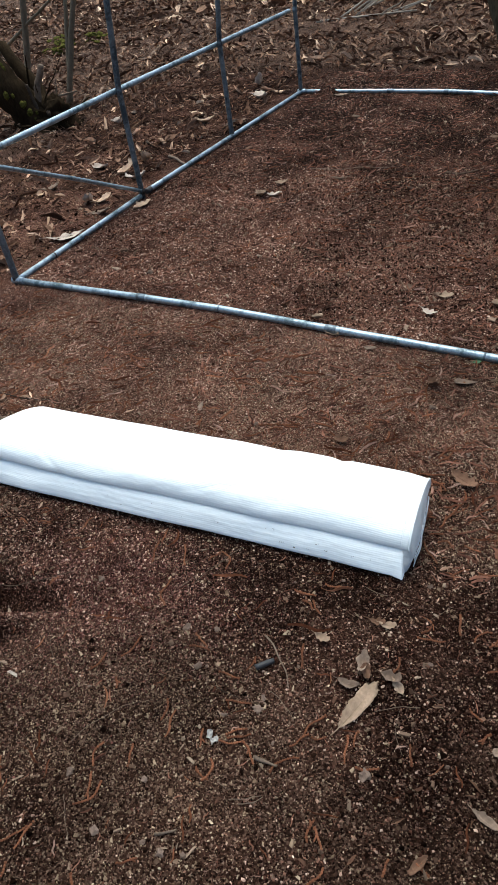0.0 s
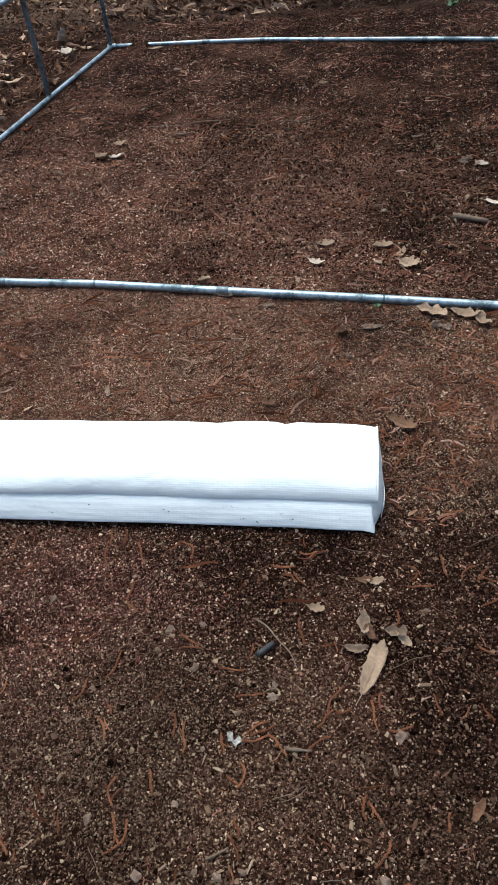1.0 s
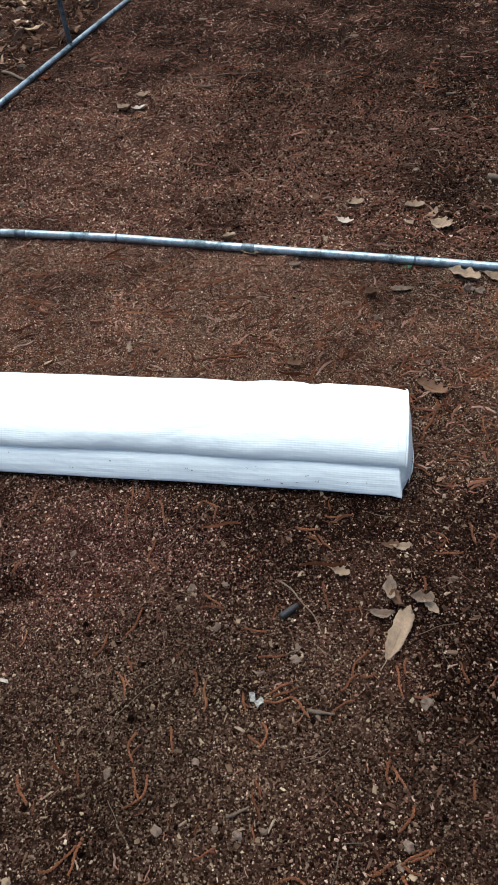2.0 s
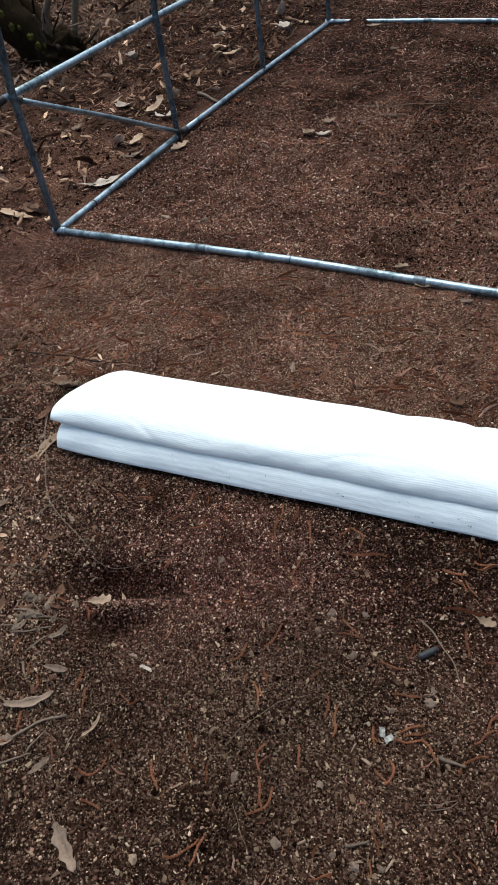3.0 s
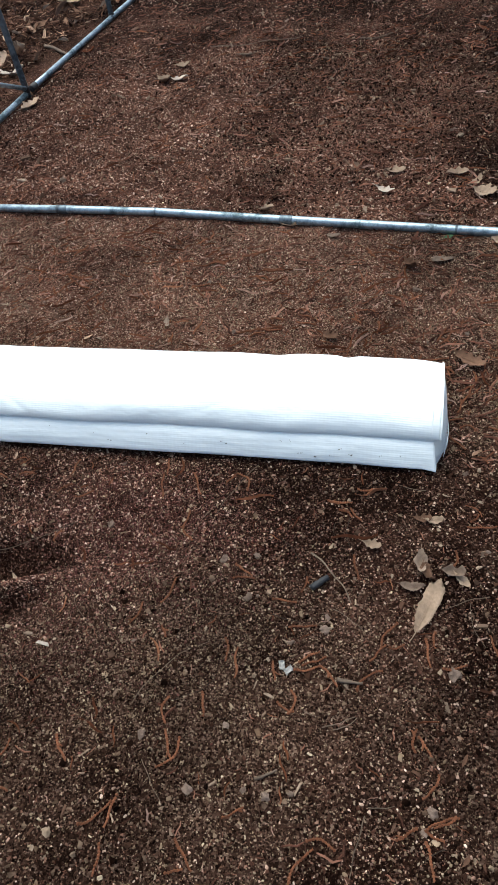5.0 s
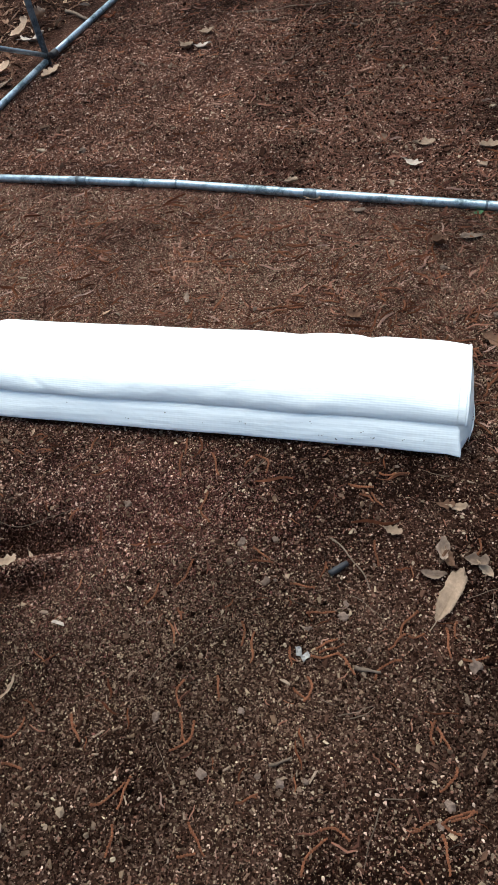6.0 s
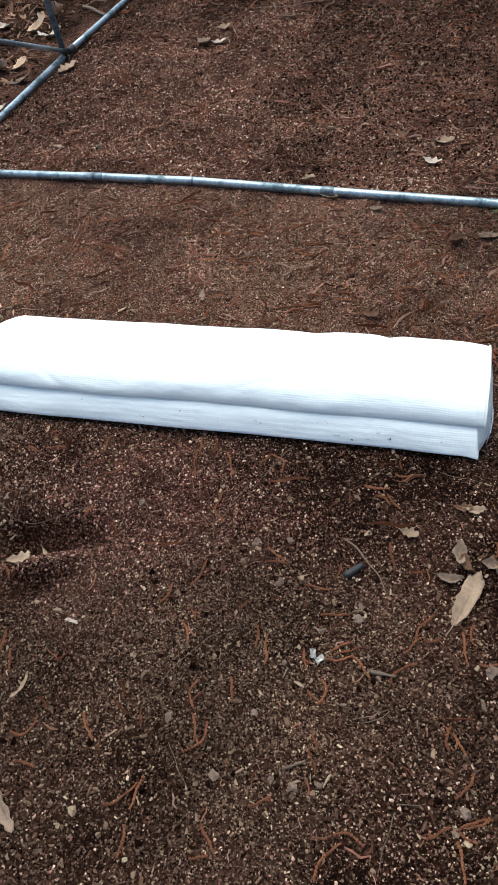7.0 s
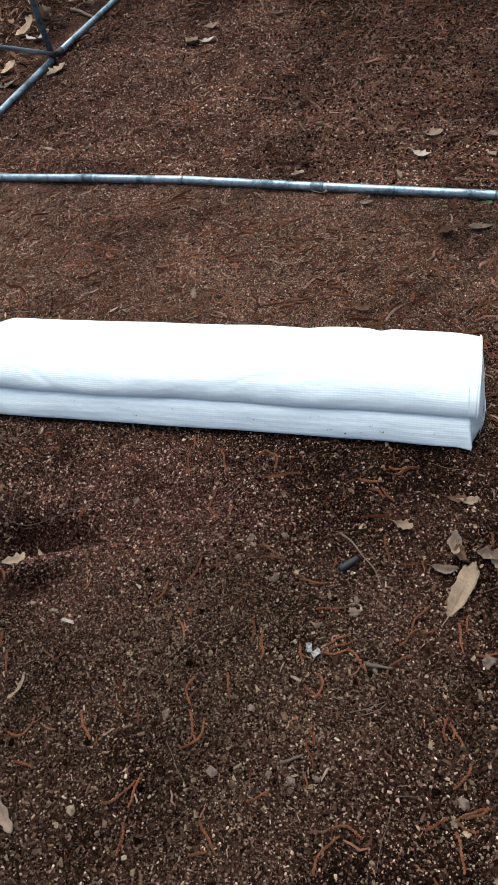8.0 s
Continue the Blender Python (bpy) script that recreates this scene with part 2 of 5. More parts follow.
M_LITTER_DARK = make_bits_material("rotten_litter", [(0.0, (0.0231, 0.0111, 0.0072)), (0.5, (0.0811, 0.0412, 0.0269)), (0.80, (0.1750, 0.0960, 0.0645)), (0.95, (0.3300, 0.2030, 0.1400)), (1.0, (0.5200, 0.3550, 0.2550))])
M_LITTER = make_bits_material("leaf_litter", [(0.0, (0.0417, 0.0212, 0.0138)), (0.40, (0.1411, 0.0780, 0.0514)), (0.72, (0.2699, 0.1671, 0.1142)), (0.9, (0.4663, 0.3231, 0.2283)), (1.0, (0.7117, 0.5237, 0.3805))])
M_LEAF_TAN = make_plain_material("dry_leaf_tan", (0.285, 0.208, 0.150), 0.7, scale=18, spread=0.28, relief=0.004)
M_LEAF_GREY = make_plain_material("dry_leaf_grey", (0.190, 0.140, 0.108), 0.75, scale=18, spread=0.32, relief=0.004)
M_LEAF_BROWN = make_plain_material("dry_leaf_brown", (0.12, 0.068, 0.044), 0.75, scale=18, spread=0.35, relief=0.004)
M_LEAF_PALE = make_plain_material("dry_leaf_pale", (0.44, 0.37, 0.315), 0.7, scale=18, spread=0.2, relief=0.004)
M_LEAF_BUFF = make_plain_material("dry_leaf_buff", (0.47, 0.34, 0.245), 0.7, scale=18, spread=0.25, relief=0.004)
M_LEAF_RUST = make_plain_material("dry_leaf_rust", (0.15, 0.048, 0.02), 0.7, scale=18, spread=0.3, relief=0.004)
M_SPRIG = make_plain_material("dead_cypress_scales", (0.145, 0.059, 0.031), 0.8, scale=40, spread=0.4, relief=0.003)
M_TWIG = make_plain_material("twig_bark", (0.14, 0.105, 0.08), 0.8, scale=30, spread=0.35, relief=0.003, stretch=(1, 1, 1))
M_TWIG_DARK = make_plain_material("dark_twig_bark", (0.045, 0.034, 0.027), 0.85, scale=30, spread=0.35, relief=0.003)
M_CHAR = make_plain_material("charred_wood", (0.014, 0.014, 0.017), 0.6, scale=40, spread=0.4, relief=0.003)
M_STICK_PALE = make_plain_material("bleached_stick", (0.27, 0.235, 0.20), 0.75, scale=20, spread=0.25, relief=0.003)
M_STONE = make_plain_material("pale_pebble", (0.150, 0.108, 0.086), 0.75, scale=60, spread=0.25, relief=0.003)
M_WHITE = make_plain_material("white_scrap", (0.42, 0.41, 0.39), 0.6, scale=40, spread=0.12)
M_BARK = make_plain_material("mossy_bark", (0.026, 0.018, 0.0105), 0.9, scale=9, spread=0.5, relief=0.03, stretch=(1, 1, 0.35))
M_BARK_GREY = make_plain_material("grey_mossy_bark", (0.058, 0.047, 0.031), 0.9, scale=7, spread=0.6, relief=0.03, stretch=(1, 1, 0.3))
M_STEM = make_plain_material("grey_green_stem", (0.175, 0.145, 0.105), 0.8, scale=12, spread=0.3, relief=0.004, stretch=(1, 1, 0.3))
M_MOSS = make_plain_material("green_moss", (0.062, 0.060, 0.015), 0.95, scale=25, spread=0.5, relief=0.01)
M_GREEN = make_plain_material("green_leaf", (0.045, 0.12, 0.045), 0.5, scale=20, spread=0.3, relief=0.002)
M_PIPE = make_galvanised("galvanised_tube", (0.36, 0.44, 0.51), (0.12, 0.165, 0.19), 0.40, 0.57)
M_POST = make_galvanised("weathered_steel_tube", (0.18, 0.225, 0.265), (0.07, 0.085, 0.10), 0.45, 0.56)
M_RUST = make_plain_material("dark_clamp", (0.035, 0.033, 0.034), 0.6, 0.3, 60, 0.4)
M_TARP = make_tarp_material()
M_DIRT = make_plain_material("soil_specks", (0.03, 0.022, 0.018), 0.9, scale=60)

# ---- helpers for meshes ----


def part(name, bm, mat, parent=None, label=""):
    me = bpy.data.meshes.new(name)
    bm.to_mesh(me)
    bm.free()
    me.materials.append(mat)
    ob = new(name, me)
    if parent is not None:
        ob.parent = parent
    if label:
        ob["label"] = label
    return ob


def smooth(ob):
    for p in ob.data.polygons:
        p.use_smooth = True
    return ob


def hash01(ix, iy, seed):
    v = np.sin(ix * 127.1 + iy * 311.7 + seed * 74.7) * 43758.5453
    return v - np.floor(v)


def vnoise(x, y, scale, seed=0):
    """Smooth value noise between -1 and 1."""
    x, y = np.asarray(x, float) * scale, np.asarray(y, float) * scale
    ix, iy = np.floor(x), np.floor(y)
    fx, fy = x - ix, y - iy
    fx, fy = fx * fx * (3 - 2 * fx), fy * fy * (3 - 2 * fy)
    a, b = hash01(ix, iy, seed), hash01(ix + 1, iy, seed)
    c, d = hash01(ix, iy + 1, seed), hash01(ix + 1, iy + 1, seed)
    return 2 * ((a * (1 - fx) + b * fx) * (1 - fy) + (c * (1 - fx) + d * fx) * fy) - 1


def dip(x, y, cx, cy, rx, ry, turn):
    c, s = math.cos(radians(turn)), math.sin(radians(turn))
    u, v = (x - cx) * c + (y - cy) * s, -(x - cx) * s + (y - cy) * c
    return np.exp(-(u / rx) ** 2 - (v / ry) ** 2)


def height(x, y):
    """The lie of the ground in metres."""
    x, y = np.asarray(x, float), np.asarray(y, float)
    z = 0.006 * vnoise(x, y, 2.2, 1) + 0.004 * vnoise(x, y, 6.0, 2) + 0.0045 * vnoise(x, y, 13.0, 3) + 0.0030 * vnoise(x, y, 27.0, 6)
    out = np.clip((-1.95 - x) / 1.2, 0, 1) + np.clip((y - 7.1) / 1.5, 0, 1)
    z = z + np.clip(out, 0, 1) * (0.035 * vnoise(x, y, 1.3, 4) + 0.02 * vnoise(x, y, 3.7, 5))
    z = z - 0.105 * dip(x, y, -0.335, 1.478, 0.125, 0.065, 20) + 0.034 * dip(x, y, -0.19, 1.425, 0.085, 0.028, 28) - 0.036 * dip(x, y, -0.17, 1.490, 0.11, 0.042, 18)
    z = z - 0.014 * dip(x, y, 0.02, 1.68, 0.16, 0.11, 10) - 0.02 * dip(x, y, -0.30, 3.90, 0.09, 0.04, 15)
    z = z + 0.055 * dip(x, y, -1.445, 6.67, 0.085, 0.09, 0) - 0.024 * dip(x, y, -0.20, 1.352, 0.11, 0.040, 26) - 0.015 * dip(x, y, 0.02, 1.20, 0.06, 0.05, 0)
    under = np.clip(1.25 - np.abs((y - 2.03 - 0.067 * (x - 0.0)) / 0.19), 0, 1) * np.clip(3 - np.abs(x) / 0.32, 0, 1)
    return z - 0.016 * np.clip(2 * under, 0, 1)


def ground_z(x, y):
    return float(height(x, y))


def tube_bm(points, radii, sides=8, caps=True, lump=0.0, seed=0):
    """A round tube through points, with a radius at each."""
    rnd = random.Random(seed)
    pts = [Vector(p) for p in points]
    bm = bmesh.new()
    rings, side = [], None
    for i, p in enumerate(pts):
        ahead = (pts[min(i + 1, len(pts) - 1)] - pts[max(i - 1, 0)]).normalized()
        ref = side if side is not None else (Vector((0, 0, 1)) if abs(ahead.z) < 0.9 else Vector((1, 0, 0)))
        side = (ref - ahead * ref.dot(ahead)).normalized()
        up = ahead.cross(side)
        ring = []
        for k in range(sides):
            a = 2 * math.pi * k / sides
            r = radii[i] * (1 + lump * rnd.uniform(-1, 1))
            ring.append(bm.verts.new(p + side * (math.cos(a) * r) + up * (math.sin(a) * r)))
        rings.append(ring)
    for a, b in zip(rings, rings[1:]):
        for k in range(sides):
            bm.faces.new((a[k], a[(k + 1) % sides], b[(k + 1) % sides], b[k]))
    if caps:
        bm.faces.new(rings[0][::-1])
        bm.faces.new(rings[-1])
    return bm


def line(points, steps):
    """Points spaced evenly along a broken line, its corners rounded a little."""
    pts = [Vector(p) for p in points]
    out = []
    for a, b in zip(pts, pts[1:]):
        out += [a.lerp(b, k / steps) for k in range(steps)]
    return out + [pts[-1]]


# ---- ground: one sheet out to the horizon ----


def make_ground():
    def axis(lo, hi, step, far):
        mid = np.arange(lo, hi + step / 2, step)
        grow = np.cumsum(step * 1.22 ** np.arange(1, 60))
        grow = grow[grow < far]
        return np.concatenate([lo - grow[::-1], mid, hi + grow])

    xs, ys = axis(-2.6, 2.2, 0.022, 400), axis(0.4, 7.4, 0.022, 400)
    gx, gy = np.meshgrid(xs, ys)
    fade = np.clip(1.6 - np.hypot(gx, gy - 4) / 30, 0, 1)
    gz = height(gx, gy) * fade
    verts = np.stack([gx, gy, gz], -1).reshape(-1, 3)
    nx, ny = len(xs), len(ys)
    idx = np.arange(nx * ny).reshape(ny, nx)
    quads = np.stack([idx[:-1, :-1], idx[:-1, 1:], idx[1:, 1:], idx[1:, :-1]], -1).reshape(-1, 4)
    me = bpy.data.meshes.new("ground")
    fill_mesh(me, verts, quads)
    me.polygons.foreach_set("use_smooth", np.ones(len(quads), bool))
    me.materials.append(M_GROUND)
    ob = new("ground", me)
    tagged(ob, "dark reddish-brown bark mulch and soil on the ground", "ground", kind="structure")


def fill_mesh(me, verts, faces):
    n, k = faces.shape
    me.vertices.add(len(verts))
    me.vertices.foreach_set("co", np.ascontiguousarray(verts, dtype=np.float32).ravel())
    me.loops.add(n * k)
    me.loops.foreach_set("vertex_index", np.ascontiguousarray(faces, dtype=np.int32).ravel())
    me.polygons.add(n)
    me.polygons.foreach_set("loop_start", np.arange(0, n * k, k, dtype=np.int32))
    me.update(calc_edges=True)
    me.polygons.foreach_set("use_smooth", np.zeros(n, bool))


make_ground()

# ---- loose mulch: too many to count ----
RNG = np.random.default_rng(7)


def turns(yaw, tilt, spin):
    """Rotation matrices from three arrays of angles: Rz(yaw) Ry(tilt) Rx(spin)."""
    cz, sz, cy, sy, cx, sx = np.cos(yaw), np.sin(yaw), np.cos(tilt), np.sin(tilt), np.cos(spin), np.sin(spin)
    return np.stack([np.stack([cz * cy, cz * sy * sx - sz * cx, cz * sy * cx + sz * sx], -1),
                     np.stack([sz * cy, sz * sy * sx + cz * cx, sz * sy * cx - cz * sx], -1),
                     np.stack([-sy, cy * sx, cy * cx], -1)], -2)


def scatter(name, shapes, xy, size, tilt, lift, mat, label, category):
    """One object of many bits: shapes are (verts, faces) templates, size an (n, 3) array, tilt in radians."""
    n = len(xy)
    pick = RNG.integers(0, len(shapes), n)
    rot = turns(RNG.uniform(0, 2 * math.pi, n), RNG.normal(0, tilt, n), RNG.normal(0, tilt, n))
    base = np.stack([xy[:, 0], xy[:, 1], height(xy[:, 0], xy[:, 1]) + lift * size[:, 2]], -1)
    allv, allf, start = [], [], 0
    for k, (tv, tf) in enumerate(shapes):
        m = pick == k
        v = np.einsum("nij,nvj->nvi", rot[m], tv[None] * size[m][:, None, :]) + base[m][:, None, :]
        f = tf[None] + (start + np.arange(m.sum()) * len(tv))[:, None, None]
        start += m.sum() * len(tv)
        allv.append(v.reshape(-1, 3))
        allf.append(f.reshape(-1, tf.shape[1]))
    me = bpy.data.meshes.new(name)
    fill_mesh(me, np.concatenate(allv), np.concatenate(allf))
    me.materials.append(mat)
    return tagged(new(name, me), label, category, kind="stuff")


def crumb_shapes(count, sides=5):
    """Blunt uneven grains, wide below."""
    out = []
    f = np.array([(k, (k + 1) % sides, sides) for k in range(sides)])
    for _ in range(count):
        a = np.linspace(0, 2 * math.pi, sides, endpoint=False) + RNG.uniform(-0.35, 0.35, sides)
        r = RNG.uniform(0.36, 0.62, sides)
        v = np.stack([r * np.cos(a), r * np.sin(a), RNG.uniform(-0.5, -0.1, sides)], -1)
        out.append((np.vstack([v, [(*RNG.uniform(-0.14, 0.14, 2), 0.42)]]), f))
    return out


def chip_shapes(count):
    """Split, uneven flakes with six faces."""
    out = []
    f = np.array([(0, 3, 2, 1), (4, 5, 6, 7), (0, 1, 5, 4), (1, 2, 6, 5), (2, 3, 7, 6), (3, 0, 4, 7)])
    for _ in range(count):
        v = np.array([(x, y, z) for z in (-0.5, 0.5) for x, y in ((-0.5, -0.5), (0.5, -0.5), (0.5, 0.5), (-0.5, 0.5))])
        v[:, :2] += np.tile(RNG.uniform(-0.40, 0.40, (4, 2)), (2, 1)) + RNG.uniform(-0.06, 0.06, (8, 2))
        v[:, 2] += RNG.uniform(-0.5, 0.5, 8) * 0.6 + 0.8 * RNG.uniform(-1, 1) * v[:, 0]
        out.append((v, f))
    return out


def shred_shapes(count, rings=5, curl=0.5):
    """Bent three-sided strips."""
    out = []
    for _ in range(count):
        c, w = RNG.uniform(-curl, curl), RNG.uniform(-0.15, 0.15)
        v = []
        for i in range(rings):
            s = i / (rings - 1)
            x, y = s - 0.5, c * (s - s * s) * 2 + w * math.sin(7 * s)
            r = 0.5 * (0.45 + 0.55 * math.sin(math.pi * min(max(s, 0.08), 0.92)))
            v += [(x, y - r * 0.22, -0.6 * r), (x, y + r * 0.22, -0.6 * r), (x, y, 0.6 * r)]
        f = []
        for i in range(rings - 1):
            a, b = 3 * i, 3 * i + 3
            f += [(a + j, a + (j + 1) % 3, b + (j + 1) % 3, b + j) for j in range(3)]
        v = np.array(v)
        out.append((v, np.array(f)))
    return out


def leaf_shapes(count, rows=6):
    """Curled dead leaves, three vertices across."""
    out = []
    for _ in range(count):
        bend, fold, twist = RNG.uniform(-0.5, 0.5), RNG.uniform(0.1, 0.9), RNG.uniform(-0.6, 0.6)
        v = []
        for i in range(rows):
            s = i / (rows - 1)
            w = 0.5 * math.sin(math.pi * (0.06 + 0.9 * s) ** 0.85) * RNG.uniform(0.45, 1.25)
            z = bend * (s - 0.5) ** 2 * 2
            for side in (-1, 0, 1):
                v.append((s - 0.5 + RNG.uniform(-0.05, 0.05) * abs(side), side * w * RNG.uniform(0.7, 1.15) * math.cos(fold), z + abs(side) * w * math.sin(fold) * 0.9 + side * twist * w * (s - 0.5)))
        f = []
        for i in range(rows - 1):
            for j in (0, 1):
                a = 3 * i + j
                f.append((a, a + 1, a + 4, a + 3))
        out.append((np.array(v), np.array(f)))
    return out


def spread(n, x0, x1, y0, y1, patch=0.0, seed=0):
    """Places in a rectangle, thinned into patches."""
    xy = np.stack([RNG.uniform(x0, x1, n), RNG.uniform(y0, y1, n)], -1)
    keep = RNG.uniform(0, 1, n) > patch * (0.5 + 0.5 * vnoise(xy[:, 0], xy[:, 1], 1.6, seed))
    return xy[keep]


def sizes(n, length, width, thick, vary=0.45):
    s = np.clip(np.exp(RNG.normal(0, vary, (n, 1))), 0.4, 2.4)
    return np.array([(length, width, thick)]) * s * RNG.uniform(0.7, 1.3, (n, 3))


CRUMBS, CHIPS, SHREDS, LEAVES = crumb_shapes(16), chip_shapes(12), shred_shapes(10, 4), leaf_shapes(14, 5)


def mulch(name, shapes, xy, length, width, thick, tilt, lift, mat, label, vary=0.45):
    scatter(name, shapes, xy, sizes(len(xy), length, width, thick, vary), tilt, lift, mat, label, "mulch")


def redness(x, y):
    """Share of fresh reddish bark at a place."""
    step = lambda v, lo, hi: np.clip((v - lo) / (hi - lo), 0, 1)
    f = (0.15 + 0.85 * step(y, 1.95, 2.4)) * (1 - 0.88 * step(y, 3.0, 4.4)) * (1 - 0.5 * step(x, 0.2, 1.4))
    f = f * (1 - 0.85 * step(x, -0.5, 0.7) * step(y, 3.1, 3.7))
    f = f + 0.65 * dip(x, y, -0.18, 1.60, 0.42, 0.26, 0) + 0.55 * step(-x, 0.35, 0.6) * step(y, 1.2, 1.5)
    return np.clip(f + 0.35 * vnoise(x, y, 2.4, 41), 0, 1)


def split_red(xy):
    m = RNG.uniform(0, 1, len(xy)) < redness(xy[:, 0], xy[:, 1])
    return xy[m], xy[~m]


def clumped(xy, scale, lo, hi, seed):
    """Keeps places in clumps."""
    k = 0.65 * vnoise(xy[:, 0], xy[:, 1], scale, seed) + 0.35 * vnoise(xy[:, 0], xy[:, 1], scale * 3.1, seed + 1)
    return xy[RNG.uniform(lo, hi, len(xy)) < k]


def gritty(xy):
    """Pale grit lies thick in the foreground, thin before the sheet and in the hollow."""
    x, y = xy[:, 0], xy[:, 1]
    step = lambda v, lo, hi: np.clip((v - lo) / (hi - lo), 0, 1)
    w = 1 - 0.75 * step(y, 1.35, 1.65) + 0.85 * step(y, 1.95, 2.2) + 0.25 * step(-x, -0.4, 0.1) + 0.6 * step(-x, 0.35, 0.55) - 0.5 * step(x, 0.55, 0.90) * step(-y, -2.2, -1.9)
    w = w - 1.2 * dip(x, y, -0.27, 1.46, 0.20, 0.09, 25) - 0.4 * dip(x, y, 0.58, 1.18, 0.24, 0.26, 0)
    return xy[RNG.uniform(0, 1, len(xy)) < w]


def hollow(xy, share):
    """Few loose crumbs lie in the damp hollow before the sheet: bare dark soil paints in its shade."""
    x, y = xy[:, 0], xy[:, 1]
    # crumbs are also thinned on a patch close before the sheet
    sparse = 0.55 * dip(x, y, 0.62, 1.78, 0.34, 0.15, 0)
    k = np.clip(np.maximum(sparse, 1.5 * np.maximum(dip(x, y, -0.28, 1.485, 0.20, 0.068, 18), 0.8 * dip(x, y, -0.20, 1.352, 0.12, 0.040, 24))), 0, 1)
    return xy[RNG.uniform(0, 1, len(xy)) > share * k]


near = np.concatenate([hollow(spread(185000, -1.0, 1.3, 0.82, 2.05, 0.15, 11), 0.9), spread(110000, -1.75, 1.4, 1.95, 3.15, 0.2, 11)])
red, brown = split_red(near)
mulch("mulch_crumbs", CRUMBS, brown, 0.0027, 0.0022, 0.0021, 0.35, 0.25, M_CRUMB, "fine pale and dark crumbs of bark and soil", 0.55)
mulch("red_mulch_crumbs", CRUMBS, red, 0.0039, 0.0030, 0.0027, 0.35, 0.25, M_CRUMB_RED, "fine reddish crumbs of bark", 0.5)
xy = np.concatenate([gritty(clumped(spread(170000, -1.5, 1.4, 0.8, 3.2), 3.3, -0.8, 0.6, 31)), spread(120000, -1.4, 1.4, 2.02, 3.05, 0.55, 38), np.stack([RNG.normal(0.18, 0.22, 5500), RNG.normal(1.33, 0.13, 5500)], -1), np.stack([RNG.normal(-0.30, 0.18, 3000), RNG.normal(1.12, 0.12, 3000)], -1)])
xy = hollow(xy, 0.97)
mulch("pale_crumbs", CRUMBS, xy, 0.0026, 0.0021, 0.0019, 0.4, 0.4, M_CRUMB_PALE, "pale tan crumbs of wood in loose patches", 0.5)
xy = hollow(spread(11000, -1.7, 1.5, 0.8, 3.3, 0.5, 12), 0.8)
mulch("bark_chips", CHIPS, xy, 0.0068, 0.0027, 0.0014, 0.4, 0.9, M_CHIP, "small brown and tan flat bark chips", 0.4)
ridge = np.stack([RNG.normal(0, 0.055, 900), RNG.normal(0, 0.014, 900)], -1) @ np.array([(0.883, 0.469), (-0.469, 0.883)]) + np.array([(-0.19, 1.425)])
mulch("ridge_crumbs", CRUMBS, ridge, 0.0030, 0.0026, 0.0022, 0.35, 0.3, M_CRUMB_RED, "reddish tan crumbs on the ridge by the hollow", 0.4)
dust = hollow(np.concatenate([np.stack([RNG.normal(0.02, 0.20, 17000), RNG.normal(1.66, 0.11, 17000)], -1), np.stack([RNG.normal(-0.15, 0.20, 9000), RNG.normal(1.42, 0.15, 9000)], -1)]), 0.75)
dust = dust[dust[:, 1] < 1.87]
mulch("red_bark_dust", CRUMBS, dust, 0.0035, 0.0028, 0.0026, 0.35, 0.35, M_RED_DUST, "damp dark red bark dust before the tarpaulin", 0.35)
xy = hollow(spread(5500, -1.0, 1.4, 0.8, 2.1, 0.7, 37), 0.7)
mulch("soil_clods", CRUMBS, xy, 0.0085, 0.007, 0.0055, 0.3, 0.25, M_CRUMB, "small dark clods of soil and bark", 0.4)
xy = spread(17000, -1.9, 1.6, 0.8, 3.3, 0.6, 13)
xy = xy[RNG.uniform(0, 1, len(xy)) < np.clip(0.22 + (xy[:, 1] - 1.85) * 2.0, 0.22, 1)]
mulch("bark_shreds", SHREDS, xy, 0.015, 0.0085, 0.0020, 0.2, 0.9, M_FIBRE, "thin reddish bark shreds lying on the soil", 0.45)
xy = clumped(spread(7500, -1.7, 1.3, 1.95, 3.3), 2.0, -1.0, 0.5, 35)
mulch("long_bark_shreds", SHREDS, xy, 0.030, 0.017, 0.0030, 0.12, 0.8, M_FIBRE, "reddish stringy bark shreds beside the base bar", 0.4)
red, brown = split_red(np.concatenate([spread(60000, -1.75, 2.2, 3.1, 7.4, 0.35, 14), spread(60000, -1.7, 1.6, 3.08, 4.9, 0.3, 14)]))
mulch("far_mulch_crumbs", CRUMBS, brown, 0.0074, 0.0062, 0.0056, 0.5, 0.25, M_CRUMB, "brown crumbs of bark inside the pipe frame", 0.4)
mulch("far_red_crumbs", CRUMBS, red, 0.0068, 0.0056, 0.005, 0.5, 0.25, M_CRUMB_RED, "reddish crumbs of bark inside the pipe frame", 0.4)
xy = clumped(spread(12000, -1.7, 2.3, 3.1, 7.4), 1.8, -0.8, 0.9, 33)
xy = xy[RNG.uniform(0, 1, len(xy)) > 0.55 * np.clip((xy[:, 0] + 0.4) / 1.4, 0, 1)]
mulch("far_pale_crumbs", CRUMBS, xy, 0.0072, 0.0058, 0.005, 0.6, 0.4, M_CRUMB_PALE, "pale tan crumbs inside the pipe frame", 0.4)
xy = spread(18000, -1.75, 2.3, 3.1, 7.4, 0.5, 15)
xy = xy[RNG.uniform(0, 1, len(xy)) > 0.4 * np.clip((xy[:, 0] + 0.2) / 1.2, 0, 1)]
mulch("far_bark_shreds", SHREDS, xy, 0.027, 0.018, 0.0042, 0.2, 0.9, M_FIBRE, "reddish bark shreds inside the pipe frame", 0.45)
xy = spread(8000, -1.75, 2.3, 3.1, 7.4, 0.6, 16)
